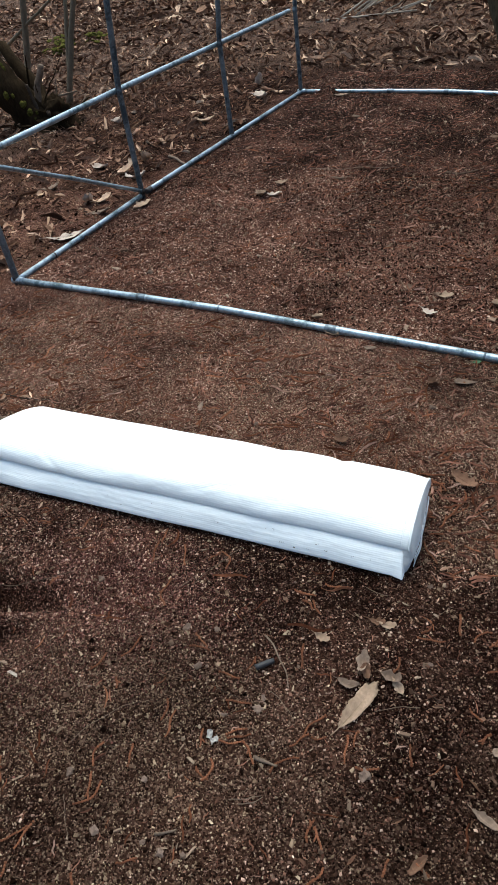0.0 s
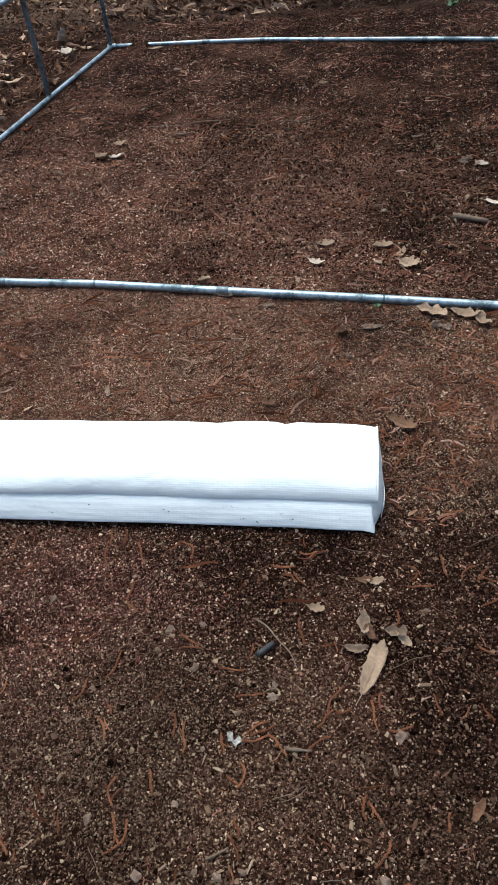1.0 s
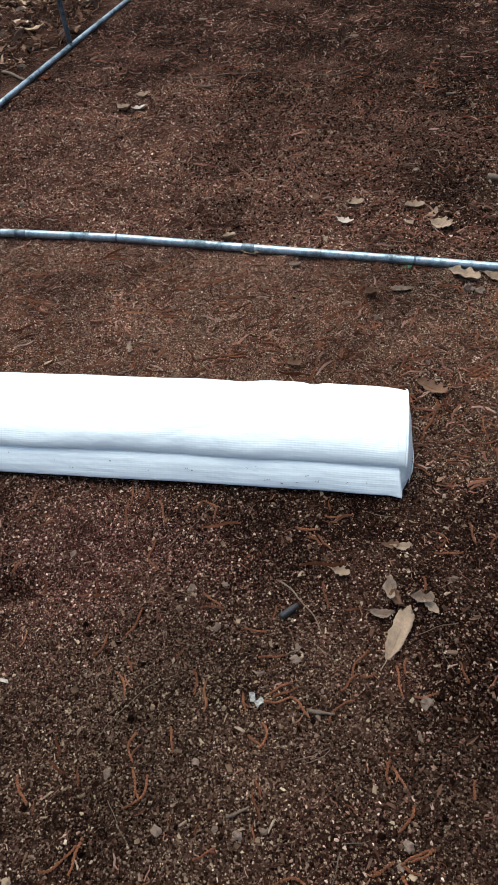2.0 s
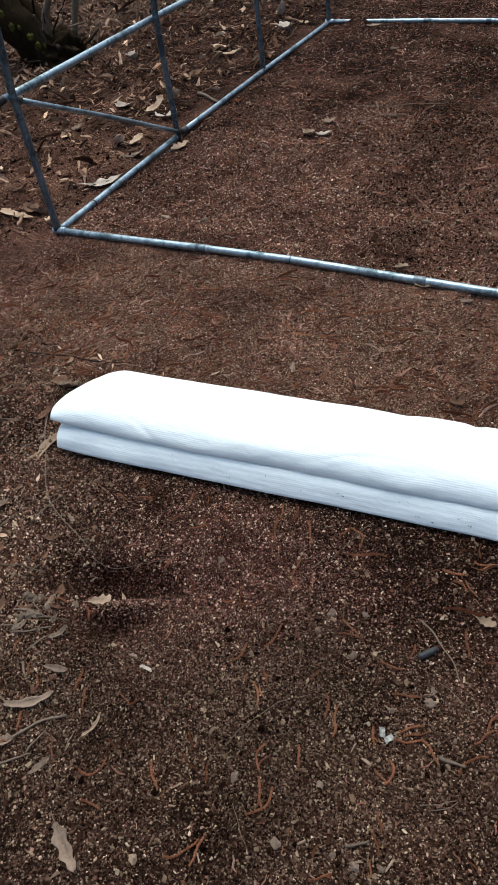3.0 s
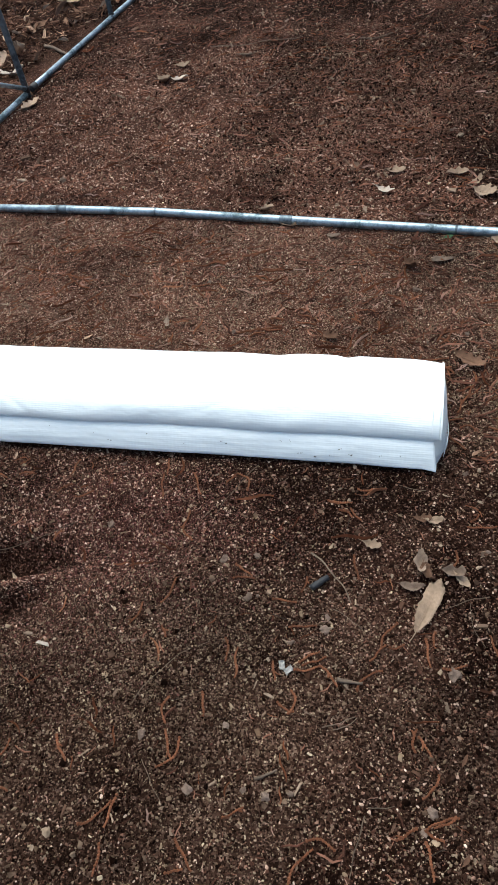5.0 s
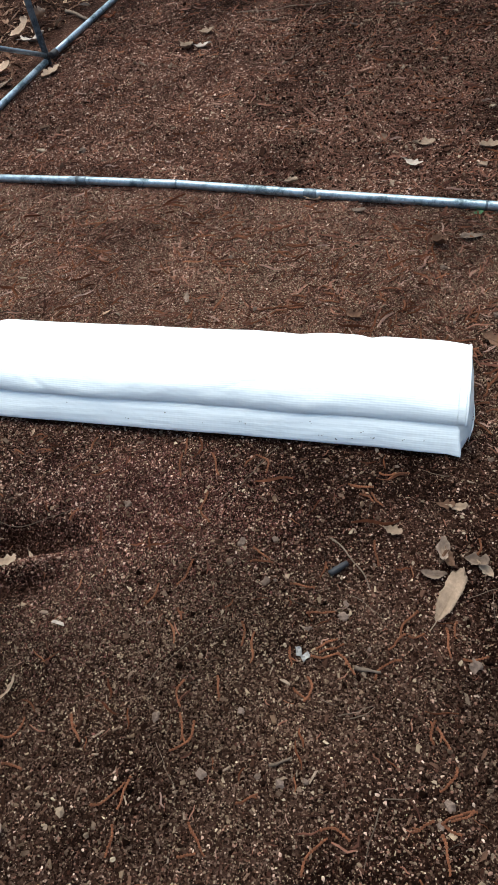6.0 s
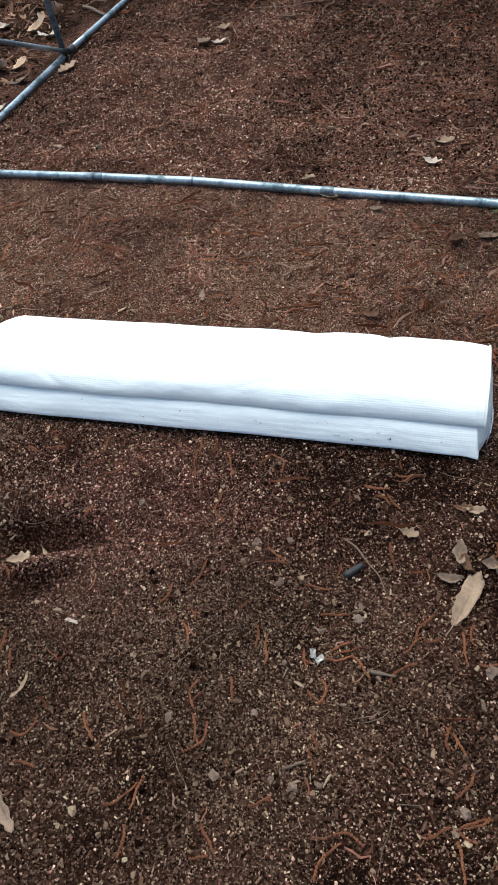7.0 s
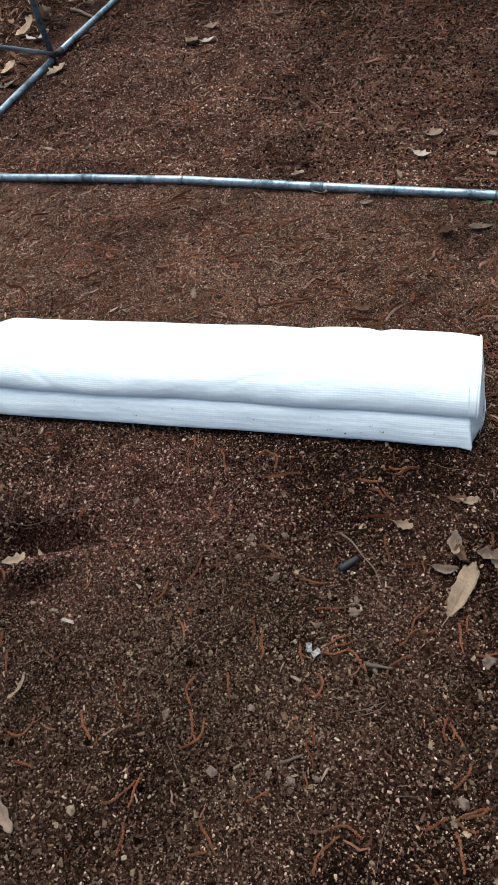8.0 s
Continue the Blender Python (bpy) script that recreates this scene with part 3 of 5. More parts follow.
mulch("far_bark_chips", CHIPS, xy, 0.012, 0.006, 0.0028, 0.4, 0.9, M_CHIP, "brown bark chips inside the pipe frame", 0.4)

xy = np.concatenate([clumped(spread(1900, -1.6, 1.35, 2.15, 3.05), 2.6, -1.0, 0.7, 61), clumped(spread(1700, -1.6, 1.6, 3.12, 5.2), 1.9, -1.0, 0.6, 62), spread(120, -0.8, 1.2, 1.0, 1.9, 0.4, 63)])
mulch("small_cypress_sprigs", shred_shapes(10, 7, 1.1), xy, 0.040, 0.017, 0.0052, 0.10, 0.5, M_SPRIG_BITS, "short broken orange-brown cypress sprigs on the mulch", 0.35)
xy = spread(6500, -1.0, 1.1, 0.85, 1.9, 0.4, 64)
xy = hollow(xy[RNG.uniform(0, 1, len(xy)) < np.clip(0.75 - 0.55 * xy[:, 0] - 0.5 * np.clip(xy[:, 1] - 1.5, 0, 1), 0.15, 1)], 1.0)
mulch("pale_flakes", CHIPS, xy, 0.0040, 0.0027, 0.0013, 0.5, 0.6, M_CRUMB_PALE, "small pale tan flakes of wood on the soil", 0.4)
side = np.concatenate([spread(2600, -1.35, -0.20, 0.95, 2.35, 0.3, 51), spread(900, 0.80, 1.35, 1.0, 2.9, 0.4, 52)])
side = side[RNG.uniform(0, 1, len(side)) < np.where(side[:, 0] < 0, np.clip((-0.22 - side[:, 0]) / 0.45, 0, 1), 0.35)]
side = hollow(side, 1.0)
scatter("dry_leaf_bits", LEAVES, side[::2], sizes(len(side[::2]), 0.017, 0.008, 0.007, 0.5), 0.35, 0.30, M_LITTER, "broken bits of dry leaf on the mulch", "leaf litter")
xy = side + RNG.normal(0, 0.03, side.shape)
mulch("dry_wood_chips", CHIPS, xy, 0.0095, 0.0035, 0.0018, 0.35, 0.9, M_CHIP, "grey and tan slivers of dry wood", 0.45)


def outside(xy):
    """Beyond the frame: the leaf-strewn wood floor."""
    x, y = xy[:, 0], xy[:, 1]
    edge = 0.25 * vnoise(x, y, 1.7, 21)
    return xy[((x < -1.85 + edge * 0.4) & (y > 2.9 + edge)) | (y > 7.45 + edge)]


xy = outside(np.concatenate([spread(46000, -7.0, 3.2, 2.7, 13.0, 0.4, 17), spread(15000, -12.0, -6.5, 4.5, 13.0, 0.2, 17)]))
bare = (xy[:, 0] > -3.6 + 0.5 * vnoise(xy[:, 0], xy[:, 1], 1.1, 23)) & (xy[:, 1] < 7.6)
xy = xy[~bare | (RNG.uniform(0, 1, len(xy)) < 0.27)]
scatter("leaf_litter", LEAVES, xy, sizes(len(xy), 0.058, 0.021, 0.030, 0.65), 0.5, 0.30, M_LITTER, "pale and brown fallen leaves covering the wood floor", "leaf litter")
xy = outside(spread(30000, -4.2, 2.6, 2.7, 9.0, 0.3, 24))
scatter("wood_floor_crumbs", CRUMBS, xy, sizes(len(xy), 0.013, 0.010, 0.009, 0.45), 0.5, 0.3, M_CRUMB, "dark crumbs of rotten leaves on the wood floor", "leaf litter")
xy = outside(np.concatenate([spread(12000, -6.0, 3.0, 2.7, 10.0, 0.3, 18), spread(9000, -3.4, -1.8, 2.8, 7.2, 0.2, 18)]))
scatter("litter_bits", SHREDS, xy, sizes(len(xy), 0.030, 0.026, 0.0042, 0.5), 0.3, 1.0, M_LITTER_DARK, "dark broken twigs and leaf bits on the wood floor", "leaf litter")
xy = outside(spread(11000, -13.0, 8.0, 11.0, 28.0, 0.2, 19))
scatter("far_leaf_litter", LEAVES, xy, sizes(len(xy), 0.13, 0.085, 0.06, 0.4), 0.35, 0.25, M_LITTER, "fallen leaves on the wood floor far off", "leaf litter")

# ---- the pipe frame ----
PIPE_R, RAIL_Z, XL = 0.0158, 0.625, -1.692
frame_root = tagged(new("greenhouse_frame"), "galvanised steel tube frame of a small greenhouse, bare, standing on mulch", "greenhouse frame")
frame_root.location = (XL, 3.074, 0)


def pipe(name, points, radius, mat, label="", sides=20, parent=frame_root):
    bm = tube_bm([Vector(p) - frame_root.location for p in line(points, 6)], [radius] * (6 * (len(points) - 1) + 1), sides)
    ob = smooth(part(name, bm, mat, parent, label))
    return ob


def collar(at, along, radius, length, mat, parent, name="coupling", label="", sides=20):
    at, along = Vector(at) - frame_root.location, Vector(along).normalized()
    pts = [at - along * length / 2, at - along * length * 0.46, at + along * length * 0.46, at + along * length / 2]
    return smooth(part(name, tube_bm(pts, [radius * 0.93, radius, radius, radius * 0.93], sides), mat, parent, label))


# front sill, in sections pushed into one another
FRONT = [(-1.665, 3.078), (-0.900, 3.090), (-0.470, 3.090), (0.080, 3.060), (0.703, 3.030), (1.95, 2.955)]
z0 = 0.018
front = pipe("base_bar", [(x, y, z0) for x, y in FRONT], PIPE_R, M_PIPE, "galvanised base bar lying on the mulch")
for x, y in FRONT[2:5:2]:
    collar((x, y, z0), (1, -0.04, 0), PIPE_R + 0.0010, 0.008, M_POST, front, "joint_ring", "dark joint ring")
collar((-0.9, 3.090, z0), (1, 0.01, 0), PIPE_R + 0.0016, 0.05, M_POST, front, "coupling", "dull grey coupling sleeve")
collar((0.080, 3.060, z0), (1, -0.05, 0), PIPE_R + 0.0016, 0.05, M_POST, front, "coupling", "dull grey coupling sleeve")
# side sill in two sections, with the gap at the middle post
side_a = pipe("base_bar", [(XL, 3.10, z0), (XL - 0.004, 3.38, z0), (XL - 0.016, 4.245, z0 + 0.004)], PIPE_R, M_PIPE, "galvanised side base bar lying on the mulch")
side_b = pipe("base_bar", [(XL - 0.014, 4.335, z0 + 0.010), (XL - 0.012, 5.46, z0 + 0.004), (XL, 6.655, z0)], PIPE_R, M_PIPE, "galvanised side base bar lying on the mulch")
collar((XL - 0.004, 3.38, z0), (0, 1, 0), (PIPE_R + 0.0012), 0.010, M_RUST, side_a, "joint_ring", "dark joint ring")
collar((XL - 0.014, 4.335, z0 + 0.010), (0, 1, 0), PIPE_R + 0.003, 0.05, M_RUST, side_b, "end_plug", "black end plug")
collar((XL - 0.013, 5.44, z0 + 0.004), (0, 1, 0), (PIPE_R + 0.0012), 0.03, M_POST, side_b, "coupling", "dull grey coupling sleeve")
# back sill, part buried in a little heap near its corner
BACK = [(XL, 6.685), (-0.89, 6.668), (-0.42, 6.640), (0.04, 6.555), (0.80, 6.425), (2.30, 6.12)]
back = pipe("base_bar", [(x, y, z0) for x, y in BACK], PIPE_R, M_PIPE, "galvanised rear base bar half buried at one spot")
for x, y in BACK[1:5]:
    collar((x, y, z0), (1, -0.06, 0), PIPE_R + 0.001, 0.06, M_POST, back, "coupling", "dull grey coupling sleeve")
# posts: upright to the rail, then leaning in
for y, lean in ((3.074, 0.12), (4.270, 0.115), (5.465, 0.115), (6.672, 0.03)):
    x = XL - (0.02 if 4 < y < 6 else 0.0)
    top = 1.25
    post = pipe("post", [(x, y, 0.0), (x - 0.002, y, RAIL_Z + 0.02), (x + lean * 0.25, y, RAIL_Z + 0.27), (x + lean * (top - 0.1), y, RAIL_Z + top - 0.05)], 0.0172, M_POST, "weathered grey steel post")
    collar((x, y, 0.035), (0, 0, 1), 0.0192, 0.02, M_RUST, post, "foot_bolt", "dark bolted foot")
    collar((x - 0.004, y, RAIL_Z), (0, 0, 1), 0.0192, 0.035, M_POST, post, "clamp", "grey rail clamp")
RX = XL - 0.036
rail = pipe("side_rail", [(RX, 3.045, RAIL_Z), (RX - 0.01, 4.27, RAIL_Z + 0.004), (RX - 0.015, 5.46, RAIL_Z), (RX - 0.02, 6.67, RAIL_Z - 0.004)], PIPE_R, M_PIPE, "shiny galvanised side rail")
collar((RX, 3.033, RAIL_Z), (0, 1, 0), PIPE_R + 0.0015, 0.03, M_RUST, rail, "end_plug", "black end plug")
collar((RX - 0.009, 4.16, RAIL_Z + 0.003), (0, 1, 0), PIPE_R, 0.010, M_POST, rail, "joint_ring", "dark joint ring")
brace = pipe("brace", [(XL - 0.012, 4.255, 0.052), (XL - 0.008, 3.70, 0.325), (XL - 0.006, 3.105, 0.605)], 0.0118, M_PIPE, "thin grey diagonal brace", 14)
for p, q in (((XL - 0.012, 4.262, 0.050), (0, 1, -0.45)), ((XL - 0.006, 3.105, 0.605), (0, 1, -0.45))):
    collar(p, q, 0.0165, 0.02, M_RUST, brace, "bolt", "dark bolt", 8)
# corner shoe where front and side sills meet
collar((XL + 0.012, 3.074, 0.022), (1, 0.03, 0), PIPE_R + 0.003, 0.07, M_PIPE, frame_root, "corner_shoe", "flattened bright corner shoe")
collar((XL + 0.01, 6.672, 0.022), (1, 0, 0), PIPE_R + 0.003, 0.07, M_PIPE, frame_root, "corner_shoe", "flattened bright corner shoe")

# ---- the folded white sheet ----
tarp = tagged(new("folded_tarpaulin"), "folded white woven plastic tarpaulin bundle lying on dark mulch", "tarpaulin")
tarp.matrix_world = pose(-0.722, 1.829, 0.0, 0, 0, 4.55)
TLEN = 1.462


def rounded(points, steps):
    """A closed smooth curve through points of a section."""
    n, out = len(points), []
    for i in range(n):
        p0, p1, p2, p3 = (Vector(points[(i + k) % n]) for k in (-1, 0, 1, 2))
        for k in range(steps):
            t = k / steps
            out.append(0.5 * (2 * p1 + (p2 - p0) * t + (2 * p0 - 5 * p1 + 4 * p2 - p3) * t * t + (3 * p1 - p0 - 3 * p2 + p3) * t ** 3))
    return out


def fold_surface(section, u0, u1, seed, wrinkle, ribs, cut, tip, pinch, sink, dent, rise, droop, steps=8):
    """A long soft fold: one section drawn along u, creased, with a shaped far tip. Gives the count round the section, its arc lengths and the place at (u, k)."""
    sec = rounded(section, steps)
    vs, zs = [p.x for p in sec], [p.y for p in sec]
    v0, v1, z0, z1 = min(vs), max(vs), min(zs), max(zs)
    nt = len(sec)
    arcs = [0.0]
    for a, b in zip(sec, sec[1:]):
        arcs.append(arcs[-1] + (b - a).length)

    def place(u, k):
        v, z, uu = vs[k], zs[k], u
        calm = min(1.0, max(0.15, (u1 - u) / 0.06))
        sag = 0.004 * float(vnoise(u, 0.5, 3.0, seed)) + 0.002 * float(vnoise(u, 1.5, 8.0, seed + 1))
        near_tip = max(0.0, min(1.0, 1 - (u - u0) / 0.15))
        lift = (z - z0) / (z1 - z0)
        front = max(0.0, 1 - (v - v0) / 0.12)
        c1 = abs(float(vnoise(u * 0.7 + v * 1.9, v * 0.9 - u * 0.2, 5.0, seed + 3)))
        c2 = abs(float(vnoise(u * 0.6 - v * 1.6, v * 1.6 + u * 0.3, 8.0, seed + 4)))
        c1 = math.sqrt(c1 * c1 + 0.012)
        crease = max(0.0, 1 - 2.6 * c1) ** 2 * (0.5 + 0.5 * float(vnoise(u, 0.7, 2.5, seed + 8))) + 0.3 * max(0.0, 1 - 3.0 * c2) ** 2
        soft = float(vnoise(u * 0.8, v * 1.4 + z, 7.0, seed + 6)) + 0.35 * float(vnoise(u, v * 2 + z, 17.0, seed + 7))
        amount = wrinkle * (0.4 + 0.6 * front) * calm
        z += (amount * (0.8 * soft - crease) + sag * (0.3 + front)) * min(1.0, lift * 1.6)
        v += front * (amount * 0.8 * (soft + crease) + sag * 0.8)
        if sink:
            reach = 1 / (1 + math.exp(-(u - 0.86) / 0.06))
            slope = math.exp(-((vs[k] - v0 - 0.040) / 0.035) ** 2) * max(0.0, min(1.0, (zs[k] - 0.066) / 0.02))
            v += sink * reach * slope * (0.75 + 0.45 * float(vnoise(u, 3.3, 4.0, seed + 12)))
        if ribs and front > 0.3:
            wave = math.sin(2 * math.pi * (zs[k] / 0.0125 + 0.3 * math.sin(u * 3.1 + seed) + 0.16 * math.sin(u * 9.0)))
            v += ribs * wave * min(1.0, zs[k] / 0.012)
        if near_tip:
            z += (tip - z) * pinch * near_tip ** 2.5
            rear = max(0.0, (vs[k] - (v0 + 0.01)) / (v1 - v0))
            uu += cut * rear ** 1.75 * near_tip ** 0.8
        z += rise * math.exp(-(u - u0) / 0.32) * max(0.0, 1 - (vs[k] - v0) / 0.14) * min(1.0, zs[k] / 0.03)
        t = max(0.0, 1 - (u1 - u) / 0.20)
        z -= droop * t * t * max(0.0, (vs[k] - v0 - 0.10) / (v1 - v0 - 0.10))
        low = max(0.0, 1 - zs[k] / 0.045) * front * max(0.0, 1 - (u1 - u) / 0.025)
        uu, v = uu + 0.008 * low, v - 0.008 * low
        back = max(0.0, min(1.0, (vs[k] - v1 + 0.06) / 0.04))
        v -= back * dent * (math.exp(-(((u - 1.222) / 0.020) ** 2)) + 0.5 * math.exp(-(((u - 1.03) / 0.03) ** 2)) + 0.5 * float(vnoise(u, 7.7, 9.0, seed + 5)))
        return Vector((uu, v, z))

    return nt, arcs, place


def fold_bm(surface, u0, u1, seed, tip_bulge, end_bulge, nu=260):
    nt, arcs, place = surface
    bm = bmesh.new()
    arc = bm.verts.layers.float.new("arc")
    rings = []

    def add(co, k):
        v = bm.verts.new(co)
        v[arc] = arcs[k]
        return v

    for i in range(nu + 1):
        u = u0 + (u1 - u0) * i / nu
        rings.append([add(place(u, k), k) for k in range(nt)])
    for side, grow in ((-1, tip_bulge), (1, end_bulge)):
        edge = rings[0] if side < 0 else rings[-1]
        mid = sum((p.co for p in edge), Vector()) / nt
        for q in (0.10, 0.25, 0.45, 0.68, 0.90):
            ring = []
            for k, p in enumerate(edge):
                co = p.co.lerp(mid, q)
                co.x += side * grow * math.sqrt(1 - (1 - q) ** 2)
                co.x += 0.002 * q * float(vnoise(co.y, co.z, 30.0, seed + 9))
                ring.append(add(co, k))
            rings.insert(0, ring) if side < 0 else rings.append(ring)
    for a, b in zip(rings, rings[1:]):
        for k in range(nt):
            bm.faces.new((a[k], a[(k + 1) % nt], b[(k + 1) % nt], b[k]))
    bm.faces.new(rings[0][::-1])
    bm.faces.new(rings[-1])
    bmesh.ops.recalc_face_normals(bm, faces=bm.faces)
    return bm


LOWER = [(0.007, 0.000), (0.000, 0.006), (0.010, 0.026), (0.024, 0.045), (0.036, 0.057), (0.054, 0.064), (0.13, 0.068), (0.255, 0.064), (0.272, 0.040), (0.268, 0.002), (0.13, 0.0), (0.03, 0.0)]
UPPER = [(0.080, 0.064), (0.052, 0.0615), (0.042, 0.066), (0.041, 0.079), (0.049, 0.096), (0.066, 0.113), (0.094, 0.128), (0.130, 0.139), (0.185, 0.146), (0.240, 0.144), (0.284, 0.126), (0.297, 0.094), (0.280, 0.064), (0.16, 0.060)]
UEND = TLEN + 0.012
lower = fold_surface(LOWER, -0.010, TLEN, 3, 0.0013, 0.0002, 0.018, 0.034, 0.30, 0.0, 0.0, 0.014, 0.0)
upper = fold_surface(UPPER, -0.034, UEND, 8, 0.0040, 0.0, 0.125, 0.086, 0.42, 0.007, 0.008, 0.016, 0.020)
smooth(part("lower_fold", fold_bm(lower, -0.010, TLEN, 3, 0.016, 0.004), M_TARP, tarp, "lower folded layers with ribbed front"))
smooth(part("upper_fold", fold_bm(upper, -0.034, UEND, 8, 0.020, 0.004), M_TARP, tarp, "plump upper fold"))


def sheet_bm(corners, nu, nv, wave, seed, thick=0.0012):
    """A thin crumpled sheet between four corners."""
    a, b, c, d = (Vector(p) for p in corners)
    normal = (b - a).cross(d - a).normalized()
    bm = bmesh.new()
    layers = []
    for off in (0.0, thick):
        rows = []
        for j in range(nv + 1):
            t = j / nv
            rows.append([])
            for i in range(nu + 1):
                s = i / nu
                p = a.lerp(b, s).lerp(d.lerp(c, s), t)
                p = p + normal * (off + wave * float(vnoise(s * 3.1 + seed, t * 2.3, 2.0, seed)))
                rows[-1].append(bm.verts.new(p))
        for j in range(nv):
            for i in range(nu):
                q = (rows[j][i], rows[j][i + 1], rows[j + 1][i + 1], rows[j + 1][i])
                bm.faces.new(q if off else q[::-1])
        layers.append(rows)
    lo, hi = layers
    rim = lambda r: [r[0][i] for i in range(nu + 1)] + [r[j][nu] for j in range(1, nv + 1)] + [r[nv][i] for i in range(nu - 1, -1, -1)] + [r[j][0] for j in range(nv - 1, 0, -1)]
    e, f = rim(lo), rim(hi)
    for k in range(len(e)):
        m = (k + 1) % len(e)
        bm.faces.new((e[k], e[m], f[m], f[k]))
    return bm


nt, _, place = upper
over = [k for k in range(nt) if 2 * 8 <= k <= 11 * 8]
for inset, r, word in ((0.0, 0.0030, "folded hem edge"), (0.020, 0.0008, "stitched hem line")):
    pts = [place(UEND - inset, k) + Vector((0.002 if not inset else 0.0, 0.0, 0.0006)) for k in over[::2]]
    smooth(part("hem", tube_bm(pts, [r] * len(pts), 8, lump=0.12, seed=5), M_TARP, tarp, word))


def end_place(s, t):
    """On the closing end: s runs from front to back, t from the hem down to the ground."""
    f = s * (len(over) - 1)
    i = min(int(f), len(over) - 2)
    top = place(UEND, over[i]).lerp(place(UEND, over[i + 1]), f - i)
    foot = Vector((TLEN + 0.010 - 0.008 * s, 0.004 + 0.262 * s, 0.002))
    p = top.lerp(foot, t)
    swell = math.sin(math.pi * t) ** 0.8 * math.sin(math.pi * min(1.0, 0.12 + s * 0.92))
    p.x -= 0.020 * max(0.0, 1 - s / 0.14) ** 2
    p.x += 0.003 + 0.016 * swell + 0.003 * t * float(vnoise(s * 2.0, t * 1.5, 2.6, 4)) + 0.0014 * float(vnoise(s * 3.0, t * 3.0, 4.0, 9))
    return p


def end_sheet(cols, rows):
    bm = bmesh.new()
    arc = bm.verts.layers.float.new("arc")
    layers = []
    for off in (0.0, 0.0012):
        grid = []
        for j in range(rows + 1):
            grid.append([bm.verts.new(end_place(i / cols, j / rows) + Vector((off, 0, 0))) for i in range(cols + 1)])
            for v in grid[-1]:
                v[arc] = 0.12 * j / rows
        for j in range(rows):
            for i in range(cols):
                bm.faces.new((grid[j][i], grid[j][i + 1], grid[j + 1][i + 1], grid[j + 1][i]))
        layers.append(grid)
    lo, hi = layers
    for i in range(cols):
        bm.faces.new((lo[rows][i], lo[rows][i + 1], hi[rows][i + 1], hi[rows][i]))
    bmesh.ops.recalc_face_normals(bm, faces=bm.faces)
    return bm


def selvedge_bm():
    """An open net strip of flat tapes along the foot of the end."""
    bm = bmesh.new()

    def spot(a, b):
        p = end_place(0.16 + 0.78 * a, 0.50 + 0.46 * b)
        return p + Vector((0.003 + 0.007 * b + 0.002 * math.sin(9 * a), 0.004 * a, 0.0))

    def tape(points, w):
        rows = []
        for p, q in zip(points, points[1:] + points[-1:]):
            d = (q - p).normalized() if (q - p).length > 1e-6 else d
            side = d.cross(Vector((1, 0, 0))).normalized() * w
            rows.append((bm.verts.new(p - side), bm.verts.new(p + side), bm.verts.new(p + side + Vector((0.0012, 0, 0))), bm.verts.new(p - side + Vector((0.0012, 0, 0)))))
        for a, b in zip(rows, rows[1:]):
            for k in range(4):
                bm.faces.new((a[k], a[(k + 1) % 4], b[(k + 1) % 4], b[k]))

    for k in range(5):
        tape([spot(i / 24, k / 4) for i in range(25)], 0.0016)
    for k in range(27):
        tape([spot(min(1.0, k / 26 + 0.01 * j), j / 5) for j in range(6)], 0.0012)
    bmesh.ops.recalc_face_normals(bm, faces=bm.faces)
    return bm


smooth(part("end_flap", end_sheet(36, 16), M_TARP, tarp, "creased closing end flap"))
part("selvedge", selvedge_bm(), M_TARP, tarp, "loose net-like selvedge")
rs = random.Random(4)
for u, z in ((0.396, 0.050), (0.532, 0.041), (0.576, 0.027), (0.584, 0.026), (0.692, 0.046), (0.800, 0.030), (0.908, 0.040), (0.920, 0.036), (1.068, 0.049), (1.092, 0.051), (1.124, 0.025), (1.160, 0.019), (1.200, 0.023), (1.204, 0.023), (1.224, 0.038), (1.256, 0.027), (1.328, 0.028), (1.332, 0.030), (1.380, 0.031)):
    for k in range(rs.choice((1, 1, 2, 3))):
        r = rs.uniform(0.0007, 0.0016)
        bm = bmesh.new()
        bmesh.ops.create_icosphere(bm, subdivisions=1, radius=1.0, matrix=Matrix.Diagonal((r * 1.8, r, r * 0.8, 1)))
        du, dz = rs.uniform(-0.006, 0.006) * k, rs.uniform(-0.003, 0.003) * k
        v = float(np.interp(z + dz, (0.006, 0.026, 0.045, 0.057), (0.0, 0.010, 0.024, 0.036)))
        part("soil_speck", bm, M_DIRT, tarp, "dark speck of soil").location = (u + du, v - 0.0006, z + dz + 0.014 * math.exp(-(u + 0.01) / 0.32) * (1 - v / 0.14) * min(1.0, z / 0.03))

# ---- fallen leaves ----


